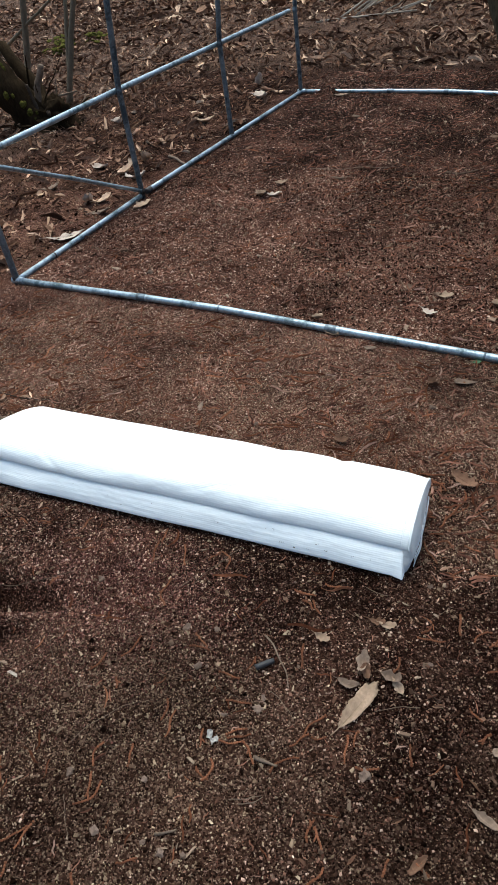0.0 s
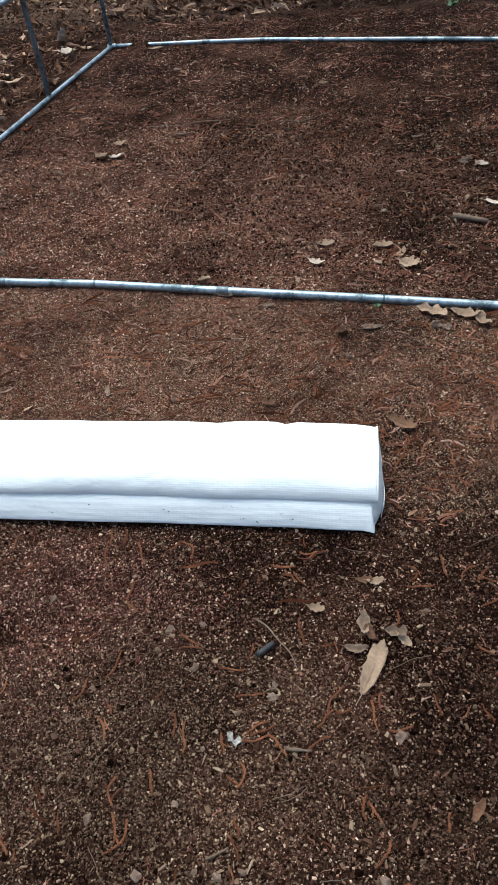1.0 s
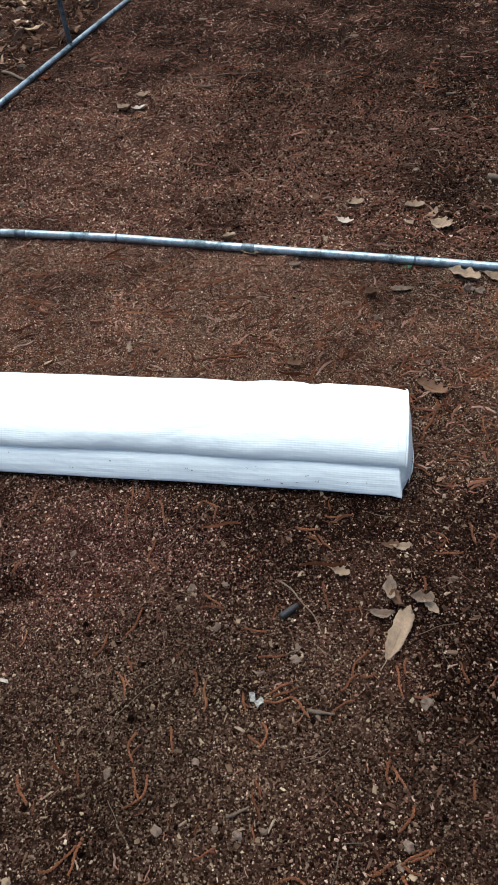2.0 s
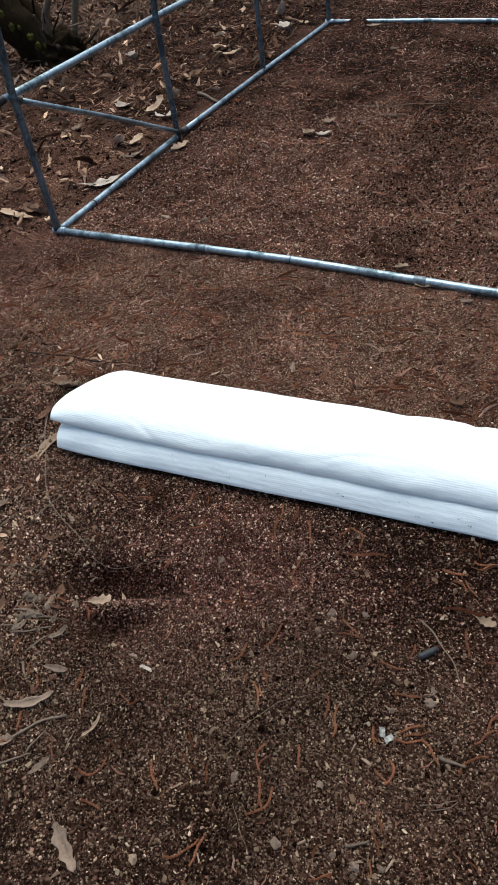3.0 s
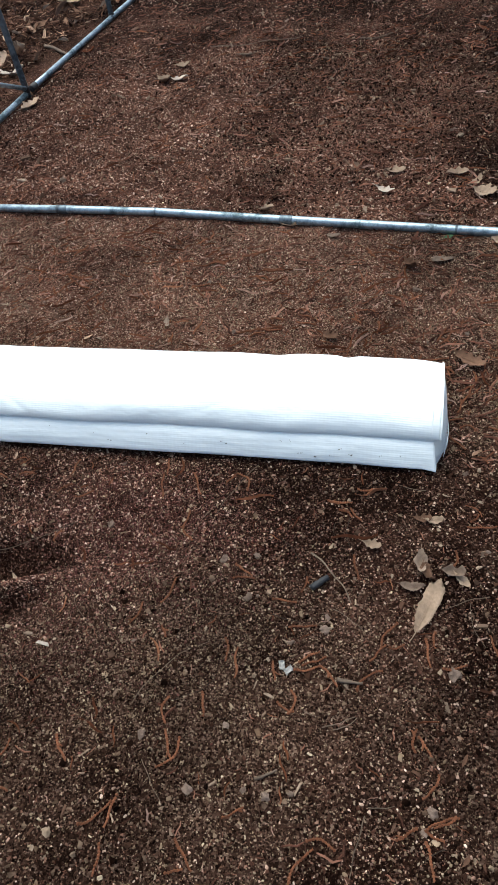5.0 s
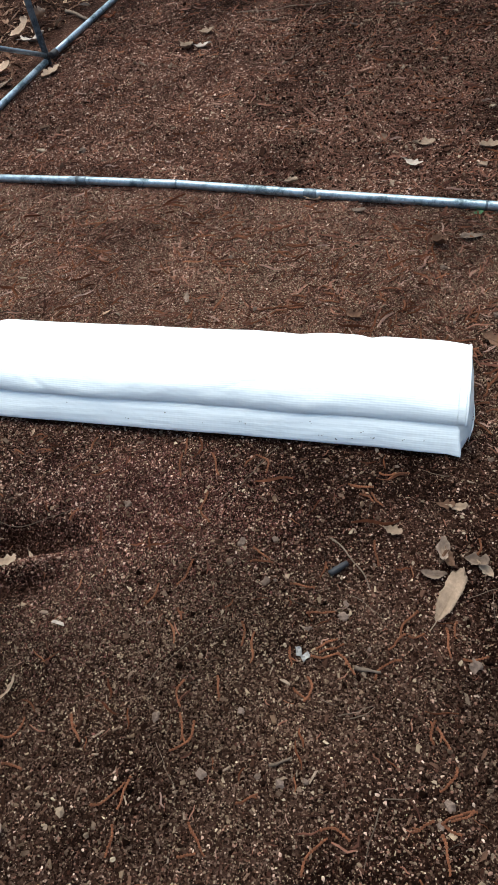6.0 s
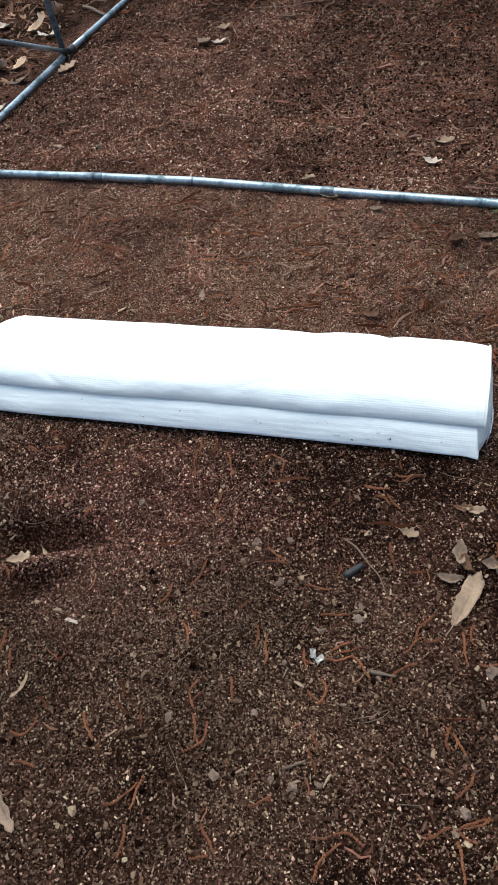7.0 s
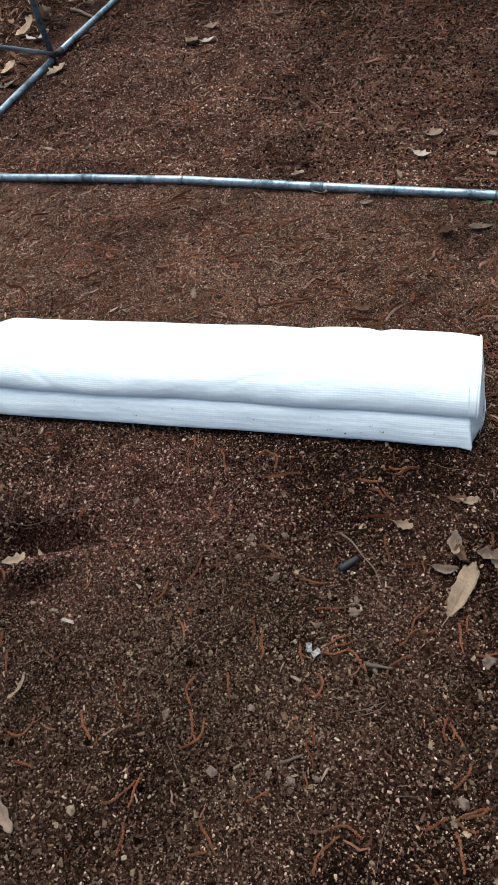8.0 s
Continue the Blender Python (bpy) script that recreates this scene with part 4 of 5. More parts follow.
def leaf_blade(length, width, curl, fold, lobes, seed):
    """A dead leaf along +x with midrib, teeth or lobes, and a curl."""
    rnd = random.Random(seed)
    rows, cols = 20, 6
    top, bot = [], []
    bm = bmesh.new()
    ph, amp = rnd.uniform(0, 6), rnd.uniform(0.2, 0.6)
    grid = []
    skew, blunt, torn, bow = rnd.uniform(0.65, 1.35), rnd.uniform(0.40, 0.8), rnd.uniform(0.1, 0.55), rnd.uniform(-0.16, 0.16)
    roll = rnd.uniform(-0.5, 1.2)
    torn = 0.06 if lobes < 0 else torn
    for i in range(rows + 1):
        s = i / rows
        w = math.sin(math.pi * (0.03 + 0.95 * s) ** skew) ** (0.48 if lobes < 0 else blunt) * (1 + 0.07 * math.sin(13 * s + ph) + 0.05 * math.sin(29 * s + 2 * ph))
        row = []
        for j in range(cols + 1):
            v = 2 * j / cols - 1
            edge = abs(v)
            jag = (1 - 0.42 * edge * (0.5 + 0.5 * math.sin(s * lobes * 2 * math.pi + (0 if v < 0 else 0.8)))) if lobes > 0 else (1 - 0.16 * edge * rnd.random()) * (1 - torn * edge * max(0.0, float(vnoise(s * 3.0, 5.0 * (v > 0), 2.2, seed % 97)) + 0.25))
            x = length * (s + (0.04 * edge if lobes > 0 else -0.03 * edge * (1 + 3 * (s > 0.9) * rnd.random())))
            y = width / 2 * w * v * jag
            z = curl * length * ((s - 0.45) ** 2 * 1.6 - 0.1) + fold * abs(y) + 0.06 * width * amp * math.sin(5 * s + ph + 2.5 * v) + 0.07 * width * amp * math.sin(2.3 * s * v + 7 * s + ph) + 0.035 * width * rnd.uniform(-1, 1) + 0.12 * width * roll * edge ** 2 * math.sin(3 * s + ph)
            row.append((x, y + bow * length * (s - s * s) * 2 * (lobes >= 0), z))
        grid.append(row)
    low = min(z for row in grid for _, _, z in row)
    for off in (0.0, 0.0007):
        vs = [[bm.verts.new((x, y, z - low + off)) for x, y, z in row] for row in grid]
        for i in range(rows):
            for j in range(cols):
                q = (vs[i][j], vs[i + 1][j], vs[i + 1][j + 1], vs[i][j + 1])
                bm.faces.new(q if off else q[::-1])
        (top if off else bot).extend(vs)
    ring = lambda g: [g[0][j] for j in range(cols + 1)] + [g[i][cols] for i in range(1, rows + 1)] + [g[rows][j] for j in range(cols - 1, -1, -1)] + [g[i][0] for i in range(rows - 1, 0, -1)]
    e, f = ring(bot), ring(top)
    for k in range(len(e)):
        m = (k + 1) % len(e)
        bm.faces.new((e[k], f[k], f[m], e[m]))
    bmesh.ops.recalc_face_normals(bm, faces=bm.faces)
    return bm, -low


LEAF_NO = [0]
TONES = {"tan": (M_LEAF_TAN, "dry tan"), "grey": (M_LEAF_GREY, "dry grey"), "brown": (M_LEAF_BROWN, "dry brown"), "pale": (M_LEAF_PALE, "bleached pale"), "buff": (M_LEAF_BUFF, "dry buff"), "rust": (M_LEAF_RUST, "rust-red"), "green": (M_GREEN, "fresh green")}


def leaf(x, y, heading, length, width, tone="tan", curl=0.35, fold=0.35, lobes=0, tip=0.0, place="on the mulch"):
    LEAF_NO[0] += 1
    mat, word = TONES[tone]
    bm, low = leaf_blade(length, width, curl, fold, lobes, 100 + LEAF_NO[0])
    ob = smooth(part("fallen_leaf", bm, mat))
    sort = "lobed oak leaf" if lobes > 0 else "fallen leaf"
    tagged(ob, f"{word} curled {sort} lying {place}", "leaf", group="fallen leaves")
    c = Vector((math.cos(radians(heading)), math.sin(radians(heading)), 0)) * length * 0.5
    ob.matrix_world = Matrix.Translation((x, y, ground_z(x + c.x, y + c.y) + 0.002 + max(0.0, math.sin(radians(tip))) * 0.0)) @ pose(0, 0, 0, 0, -tip, heading)
    stalk = [(-0.22 * length, 0.02 * length, low + 0.004), (-0.08 * length, 0.0, low + 0.002), (0.25 * length, 0, low + 0.0015), (0.8 * length, 0, low + 0.003)]
    zs = [curl * length * ((s - 0.45) ** 2 * 1.6 - 0.1) + low + 0.0012 for s in (0.0, 0.0, 0.25, 0.8)]
    pts = [(p[0], p[1], z) for p, z in zip(stalk, zs)]
    r = max(0.0007, 0.010 * length)
    smooth(part("stalk", tube_bm(pts, [r, r, r * 0.8, r * 0.3], 5), mat, ob))
    return ob


# near the sheet
leaf(0.748, 1.494, 74, 0.140, 0.046, "tan", 0.10, 0.28, -1)
leaf(0.735, 1.690, -82, 0.062, 0.034, "grey", 0.9, 0.9, 2)
leaf(0.700, 1.600, 2, 0.055, 0.026, "grey", 0.6, 0.8)
leaf(0.785, 1.655, -8, 0.050, 0.036, "grey", 0.8, 0.9, 2)
leaf(0.814, 1.655, -43, 0.049, 0.026, "tan", 0.4, 0.4)
leaf(0.745, 1.66, -60, 0.05, 0.03, "brown", 0.9, 0.6)
leaf(0.703, 1.790, 3, 0.045, 0.028, "brown", 0.4, 0.4, 3)
leaf(0.735, 1.788, 8, 0.044, 0.026, "tan", 0.3, 0.3)
leaf(-0.294, 1.389, 29, 0.060, 0.032, "tan", 0.6, 0.5, 3)
leaf(-0.247, 1.460, -39, 0.046, 0.014, "tan", 0.5, 0.6)
leaf(0.747, 2.393, -33, 0.105, 0.060, "brown", 0.4, 0.5, 4)
leaf(0.600, 1.690, -12, 0.045, 0.030, "tan", 0.6, 0.5, 3)
leaf(0.351, 2.430, -17, 0.048, 0.044, "brown", 0.6, 0.6, 3)
leaf(-0.185, 2.455, -70, 0.055, 0.020, "grey", 0.4, 0.5)
leaf(-0.965, 2.117, -13, 0.10, 0.060, "brown", 0.5, 0.4)
leaf(-0.788, 1.698, 85, 0.235, 0.042, "tan", 0.10, 0.5)
leaf(-0.311, 1.089, 36, 0.115, 0.030, "grey", 0.25, 0.5)
leaf(-0.045, 0.935, -30, 0.105, 0.034, "grey", 0.3, 0.7, 3)
leaf(-0.30, 1.00, 30, 0.07, 0.035, "grey", 0.4, 0.4)
# along the front sill
leaf(0.665, 2.998, 20, 0.034, 0.026, "green", 0.5, 0.4)
leaf(0.820, 2.985, -19, 0.115, 0.075, "tan", 0.3, 0.3, 3)
leaf(0.944, 2.965, -17, 0.105, 0.070, "tan", 0.5, 0.5)
leaf(1.035, 2.955, -65, 0.093, 0.050, "tan", 0.6, 0.4)
leaf(0.640, 2.850, 17, 0.080, 0.034, "grey", 0.3, 0.8)
leaf(0.550, 2.838, -43, 0.062, 0.060, "brown", 1.0, 0.9, 3)
leaf(-0.045, 3.150, -20, 0.075, 0.035, "tan", 0.3, 0.9, tip=18)
leaf(0.06, 3.045, -15, 0.07, 0.03, "tan", 0.4, 0.5)
leaf(0.25, 2.99, 0, 0.05, 0.025, "grey", 0.4, 0.5)
# inside the frame
leaf(0.739, 3.324, -25, 0.100, 0.085, "tan", 0.5, 0.4, 4)
leaf(0.726, 3.351, 60, 0.075, 0.035, "tan", 0.6, 0.5)
leaf(0.635, 3.432, 9, 0.078, 0.055, "tan", 0.4, 0.5, 3)
leaf(0.386, 3.456, 8, 0.085, 0.055, "tan", 0.4, 0.5, 3)
leaf(0.375, 3.320, -28, 0.085, 0.045, "pale", 0.5, 0.5, 3)
leaf(-0.985, 4.450, -42, 0.12, 0.075, "tan", 0.5, 0.6)
leaf(-0.895, 4.425, 10, 0.090, 0.060, "pale", 0.5, 0.6)
leaf(-0.937, 4.613, 22, 0.085, 0.060, "tan", 0.5, 0.5)
leaf(-0.60, 4.73, 0, 0.10, 0.03, "grey", 0.4, 0.6)
leaf(1.10, 3.86, -10, 0.11, 0.05, "pale", 0.4, 0.5)
leaf(1.00, 4.31, 30, 0.06, 0.045, "grey", 0.5, 0.5)
leaf(1.075, 4.27, -30, 0.06, 0.045, "pale", 0.5, 0.5)
leaf(-1.366, 6.600, 1, 0.155, 0.050, "tan", 0.2, 0.4)
leaf(-1.653, 4.080, 70, 0.13, 0.080, "buff", 0.4, 0.5, 4)
leaf(-1.640, 4.850, 35, 0.075, 0.050, "rust", 0.7, 0.6, 3)
# on the wood floor beside the frame
FLOOR = "on the leafy wood floor"
leaf(-1.900, 3.560, 38, 0.225, 0.095, "pale", 0.22, 0.22, place=FLOOR)
leaf(-2.100, 4.190, -45, 0.19, 0.075, "pale", 0.5, 0.35, tip=12, place=FLOOR)
leaf(-1.985, 4.104, 60, 0.13, 0.080, "buff", 0.6, 0.5, place=FLOOR)
leaf(-1.93, 3.98, 20, 0.14, 0.06, "grey", 0.4, 0.5, place=FLOOR)
leaf(-2.102, 4.560, 70, 0.16, 0.10, "buff", 0.6, 0.6, tip=15, place=FLOOR)
leaf(-2.02, 4.52, 30, 0.14, 0.09, "pale", 0.6, 0.6, place=FLOOR)
leaf(-2.474, 4.739, -1, 0.135, 0.085, "pale", 0.5, 0.5, place=FLOOR)
leaf(-2.132, 4.890, -46, 0.17, 0.085, "buff", 0.6, 0.7, tip=20, place=FLOOR)
leaf(-3.071, 5.785, -19, 0.14, 0.11, "pale", 0.7, 0.7, place=FLOOR)
leaf(-2.404, 6.015, -22, 0.20, 0.085, "buff", 0.4, 0.5, place=FLOOR)
leaf(-2.26, 5.83, 10, 0.18, 0.08, "buff", 0.5, 0.6, place=FLOOR)
leaf(-2.579, 6.498, -31, 0.16, 0.080, "buff", 0.5, 0.5, place=FLOOR)
leaf(-2.21, 6.90, -56, 0.18, 0.090, "pale", 0.7, 0.8, tip=30, place=FLOOR)
leaf(-2.067, 6.514, -20, 0.17, 0.110, "pale", 0.6, 0.7, place=FLOOR)
leaf(-1.985, 6.721, -9, 0.18, 0.060, "buff", 0.4, 0.5, place=FLOOR)
leaf(-2.682, 3.730, -36, 0.17, 0.075, "buff", 0.5, 0.5, place=FLOOR)
leaf(-2.160, 3.192, -8, 0.25, 0.060, "buff", 0.15, 0.5, place=FLOOR)
leaf(-2.051, 3.260, -12, 0.15, 0.080, "brown", 0.5, 0.5, place=FLOOR)
leaf(-1.830, 3.165, -38, 0.11, 0.050, "buff", 0.6, 0.7, tip=15, place=FLOOR)
leaf(-2.35, 3.45, 15, 0.14, 0.07, "brown", 0.5, 0.5, place=FLOOR)
leaf(-2.55, 4.25, 60, 0.13, 0.07, "grey", 0.6, 0.6, place=FLOOR)

# ---- dead cypress sprigs ----
SPRIG_NO = [0]


def sprig(x, y, heading, length, bend, thick=0.0031):
    """A rope-like scaly sprig, bent aside by a share of its length."""
    SPRIG_NO[0] += 1
    rnd = random.Random(500 + SPRIG_NO[0])
    n = max(12, int(length / 0.0028))
    c, s = math.cos(radians(heading)), math.sin(radians(heading))
    ph = rnd.uniform(0, 6)
    pts, rad = [], []
    for i in range(n + 1):
        t = i / n
        u, v = length * t, length * (bend * 4 * t * (1 - t) + 0.02 * math.sin(9 * t + ph))
        px, py = u * c - v * s, u * s + v * c
        pts.append((px, py, ground_z(x + px, y + py) - ground_z(x, y) + thick * (0.9 + 0.7 * math.sin(3 * t + ph) ** 2)))
        rad.append(thick * (0.62 + 0.55 * (i % 2)) * (1 - 0.2 * t) * rnd.uniform(0.85, 1.15))
    ob = part("cypress_sprig", tube_bm(pts, rad, 6, lump=0.15, seed=SPRIG_NO[0]), M_SPRIG)
    ob.location = (x, y, ground_z(x, y))
    tagged(ob, "dead orange-brown scaly cypress sprig on the mulch", "sprig", group="cypress sprigs")
    for k in range(rnd.choice((0, 0, 0, 1))):
        i = rnd.randrange(n // 4, n - 2)
        p, q = Vector(pts[i]), Vector(pts[i + 1])
        d = ((q - p).normalized() + Vector((-(q - p).y, (q - p).x, 0)).normalized() * rnd.choice((-1, 1)) * 0.9).normalized()
        m = rnd.randint(4, 7)
        side = [p + d * 0.0026 * j for j in range(m)]
        part("side_shoot", tube_bm(side, [thick * 0.7 * (1 + 0.3 * (j % 2)) * (1 - 0.08 * j) for j in range(m)], 5), M_SPRIG, ob)
    return ob


sprig(-0.164, 1.197, -64, 0.052, -0.01)
sprig(-0.070, 1.041, 46, 0.062, -0.40)
sprig(0.062, 1.118, -44, 0.064, -0.05)
sprig(0.180, 0.974, 49, 0.074, -0.14)
sprig(0.236, 1.042, -90, 0.061, 0.00)
sprig(0.238, 0.957, -83, 0.054, 0.05)
sprig(0.371, 1.000, -41, 0.065, -0.01)
sprig(0.372, 0.942, 27, 0.034, -0.05)
sprig(0.289, 1.179, -61, 0.060, -0.04)
sprig(0.322, 1.171, -113, 0.072, 0.21)
sprig(0.271, 1.245, -77, 0.057, -0.21)
sprig(0.336, 1.269, -69, 0.053, 0.04)
sprig(-0.026, 0.991, 1, 0.047, 0.08)
sprig(0.447, 1.051, 39, 0.045, -0.04)
sprig(0.511, 1.357, 20, 0.058, -0.10)
sprig(0.526, 1.369, 30, 0.056, -0.01)
sprig(0.565, 1.376, -41, 0.057, 0.07)
sprig(0.516, 1.314, -86, 0.051, 0.27)
sprig(0.494, 1.287, -21, 0.042, -0.15)
sprig(0.648, 1.339, 51, 0.072, 0.18)
sprig(0.463, 1.367, -68, 0.042, -0.01)
sprig(0.776, 1.281, -48, 0.045, 0.04)
sprig(0.822, 1.222, -117, 0.057, 0.12)
sprig(0.794, 1.124, -138, 0.046, 0.02)
sprig(0.860, 1.158, -144, 0.048, 0.06)
sprig(0.806, 1.123, -17, 0.038, -0.07)
sprig(0.810, 1.106, -72, 0.063, 0.05)
sprig(0.590, 0.976, 64, 0.076, 0.14)
sprig(0.605, 1.054, -3, 0.056, 0.17)
sprig(0.769, 1.487, -77, 0.066, -0.00)
sprig(0.709, 1.510, -114, 0.072, -0.12)
sprig(0.689, 1.453, -121, 0.051, -0.00)
sprig(0.696, 1.449, 24, 0.034, -0.19)
sprig(0.030, 1.880, -72, 0.063, 0.01)
sprig(0.040, 1.818, -72, 0.076, -0.05)
sprig(0.125, 1.836, -61, 0.077, -0.01)
sprig(0.155, 1.712, -92, 0.057, -0.01)
sprig(0.155, 1.651, -36, 0.044, -0.01)
sprig(0.188, 1.516, -98, 0.075, 0.05)
sprig(0.133, 1.438, -105, 0.060, 0.14)
sprig(0.197, 1.392, -50, 0.033, 0.03)
sprig(0.237, 1.856, -51, 0.077, 0.22)
sprig(0.236, 1.850, -106, 0.048, -0.05)
sprig(0.492, 1.580, -97, 0.042, 0.06)
sprig(0.585, 1.656, -69, 0.066, -0.01)
sprig(0.318, 1.576, -23, 0.051, 0.00)
sprig(0.323, 1.538, 14, 0.053, 0.07)
sprig(0.426, 1.508, 1, 0.058, 0.01)
sprig(0.478, 1.449, 13, 0.063, 0.02)
sprig(0.350, 1.395, -75, 0.057, 0.10)
sprig(0.518, 1.375, 40, 0.052, 0.02)
sprig(0.501, 1.799, 4, 0.055, -0.02)
sprig(0.526, 1.779, -24, 0.042, 0.13)
sprig(0.559, 1.856, 17, 0.038, -0.26)
sprig(0.751, 2.106, -48, 0.089, -0.05)
sprig(0.789, 2.114, -16, 0.044, 0.35)
sprig(0.918, 2.156, 19, 0.072, -0.05)
sprig(0.918, 2.037, 7, 0.050, -0.09)
sprig(0.831, 2.007, -23, 0.039, 0.28)
sprig(0.911, 1.887, -77, 0.059, -0.02)
sprig(0.831, 1.787, 12, 0.068, -0.09)
sprig(1.003, 1.831, -9, 0.039, 0.08)
sprig(0.494, 1.802, 4, 0.057, -0.12)
sprig(0.554, 1.789, -46, 0.047, -0.07)
rs = random.Random(77)
for _ in range(140):
    if _ % 4 == 0:
        gx, gy, ga = rs.uniform(-1.5, 1.3), rs.uniform(2.15, 3.05), rs.gauss(20, 45)
    x, y = gx + rs.uniform(-0.05, 0.05), gy + rs.uniform(-0.04, 0.04)
    sprig(x, y, rs.gauss(ga, 25), rs.uniform(0.03, 0.085), rs.uniform(-0.16, 0.16), 0.0037)
for _ in range(45):
    x, y = rs.uniform(-0.9, -0.1), rs.uniform(0.95, 1.8)
    sprig(x, y, rs.uniform(0, 360), rs.uniform(0.025, 0.06), rs.uniform(-0.2, 0.2))
for _ in range(50):
    x, y = rs.uniform(0.75, 1.3), rs.uniform(1.1, 2.9)
    sprig(x, y, rs.uniform(0, 360), rs.uniform(0.03, 0.065), rs.uniform(-0.2, 0.2))

# ---- twigs and sticks ----
TWIG_NO = [0]


def twig(x, y, heading, length, bend, thick=0.0013, mat=M_TWIG, label="thin dry brown twig lying on the mulch", name="twig", taper=0.45):
    TWIG_NO[0] += 1
    rnd = random.Random(900 + TWIG_NO[0])
    n = max(6, int(length / 0.012))
    c, s = math.cos(radians(heading)), math.sin(radians(heading))
    pts, rad = [], []
    ph = rnd.uniform(0, 6)
    for i in range(n + 1):
        t = i / n
        u, v = length * t, length * (bend * 4 * t * (1 - t) + 0.012 * math.sin(11 * t + ph))
        px, py = u * c - v * s, u * s + v * c
        pts.append((px, py, ground_z(x + px, y + py) - ground_z(x, y) + thick + 0.0015))
        rad.append(thick * (1 - taper * t) * rnd.uniform(0.85, 1.15))
    ob = smooth(part(name, tube_bm(pts, rad, 7, lump=0.1, seed=TWIG_NO[0]), mat))
    ob.location = (x, y, ground_z(x, y))
    return tagged(ob, label, "twig" if name == "twig" else "stick", group="loose twigs")


twig(0.287, 1.894, -109, 0.191, -0.02)
twig(0.487, 1.643, -43, 0.157, 0.06, 0.0022)
twig(0.198, 1.215, 55, 0.202, 0.09, 0.0010)
twig(0.260, 1.114, -45, 0.098, -0.02, 0.0009)
twig(0.702, 1.119, -96, 0.103, -0.02, 0.0013)
twig(0.557, 1.761, -73, 0.124, -0.10, 0.0010, M_TWIG_DARK, "thin dark twig lying on the mulch")
twig(0.616, 1.256, 37, 0.053, -0.09, 0.0013)
twig(-1.191, 2.229, 6, 0.453, -0.01, 0.0036, M_TWIG_DARK, "long dark greenish twig behind the tarpaulin")
twig(-0.255, 1.026, 49, 0.133, 0.07, 0.0032, M_TWIG, "short grey stick lying on the mulch", "stick", 0.2)
twig(-0.898, 2.015, -44, 0.697, -0.11, 0.0024, M_TWIG, "long thin pale bent twig beside the tarpaulin")
twig(-0.399, 1.529, 19, 0.284, -0.08, 0.0014, M_TWIG, "thin pale bent twig on the mulch")
twig(-1.974, 4.993, -34, 0.283, 0.03, 0.011, M_TWIG, "short thick stick against the base bar", "stick", 0.2)
twig(0.022, 4.939, 31, 0.235, -0.23, 0.004)
twig(0.954, 3.705, -15, 0.150, 0.01, 0.014, M_TWIG, "stubby grey rotten stick on the mulch", "stick", 0.35)
twig(-0.814, 4.889, 12, 0.525, -0.04, 0.0028)
twig(-0.356, 4.203, 70, 0.245, -0.03, 0.003)
twig(0.409, 1.669, -47, 0.122, 0.07, 0.0009, M_TWIG_DARK, "thin dark twig lying on the mulch")
twig(0.564, 1.513, -29, 0.094, 0.06, 0.0008)
twig(0.846, 3.052, 55, 0.101, -0.02, 0.0018)
twig(0.704, 1.134, 17, 0.049, -0.04, 0.0012)
twig(0.594, 1.255, 30, 0.069, -0.03, 0.0012)
twig(-0.431, 1.244, 33, 0.105, -0.05, 0.0026)
twig(-0.47, 1.30, 8, 0.10, 0.04, 0.0030)
twig(-0.50, 1.24, 25, 0.09, -0.06, 0.0024)
twig(-0.52, 1.40, 70, 0.08, 0.06, 0.0020)
twig(-0.62, 1.55, 75, 0.12, 0.03, 0.0032)
twig(-0.95, 1.62, 62, 0.16, 0.05, 0.0030)
twig(0.605, 1.354, 5, 0.052, -0.02, 0.0046, M_TWIG, "short split tan wood piece on the mulch", "stick", 0.45)
twig(0.488, 1.131, 33, 0.046, -0.03, 0.0032, M_TWIG, "short split brown wood piece on the mulch", "stick", 0.3)
twig(0.508, 1.548, 49, 0.048, -0.01, 0.0078, M_CHAR, "stubby charred black stick on the mulch", "stick", 0.1)
twig(-0.07, 2.17, 8, 0.22, 0.05, 0.0012)
rs = random.Random(31)
for _ in range(40):
    twig(rs.uniform(-0.8, 1.1), rs.uniform(1.0, 3.0), rs.uniform(0, 360), rs.uniform(0.03, 0.11), rs.uniform(-0.12, 0.12), rs.uniform(0.0006, 0.0012), rs.choice((M_TWIG, M_TWIG_DARK, M_TWIG)))

for x, y, a, n, r in ((-0.40, 1.30, 20, 0.09, 0.0022), (-0.36, 1.22, 65, 0.07, 0.0026), (-0.46, 1.34, -20, 0.08, 0.0018), (-0.31, 1.16, 140, 0.05, 0.003), (-0.20, 1.02, 80, 0.06, 0.0024), (-0.12, 1.06, 100, 0.05, 0.0018), (-0.86, 1.78, 60, 0.12, 0.003), (-0.95, 1.62, 35, 0.14, 0.0024), (-1.02, 1.88, 10, 0.16, 0.0022), (-0.70, 1.50, 70, 0.10, 0.002), (-0.60, 1.40, 15, 0.12, 0.0026), (-0.24, 0.98, 40, 0.07, 0.003)):
    twig(x, y, a, n, 0.05, r, M_TWIG, "short grey dry twig on the mulch")
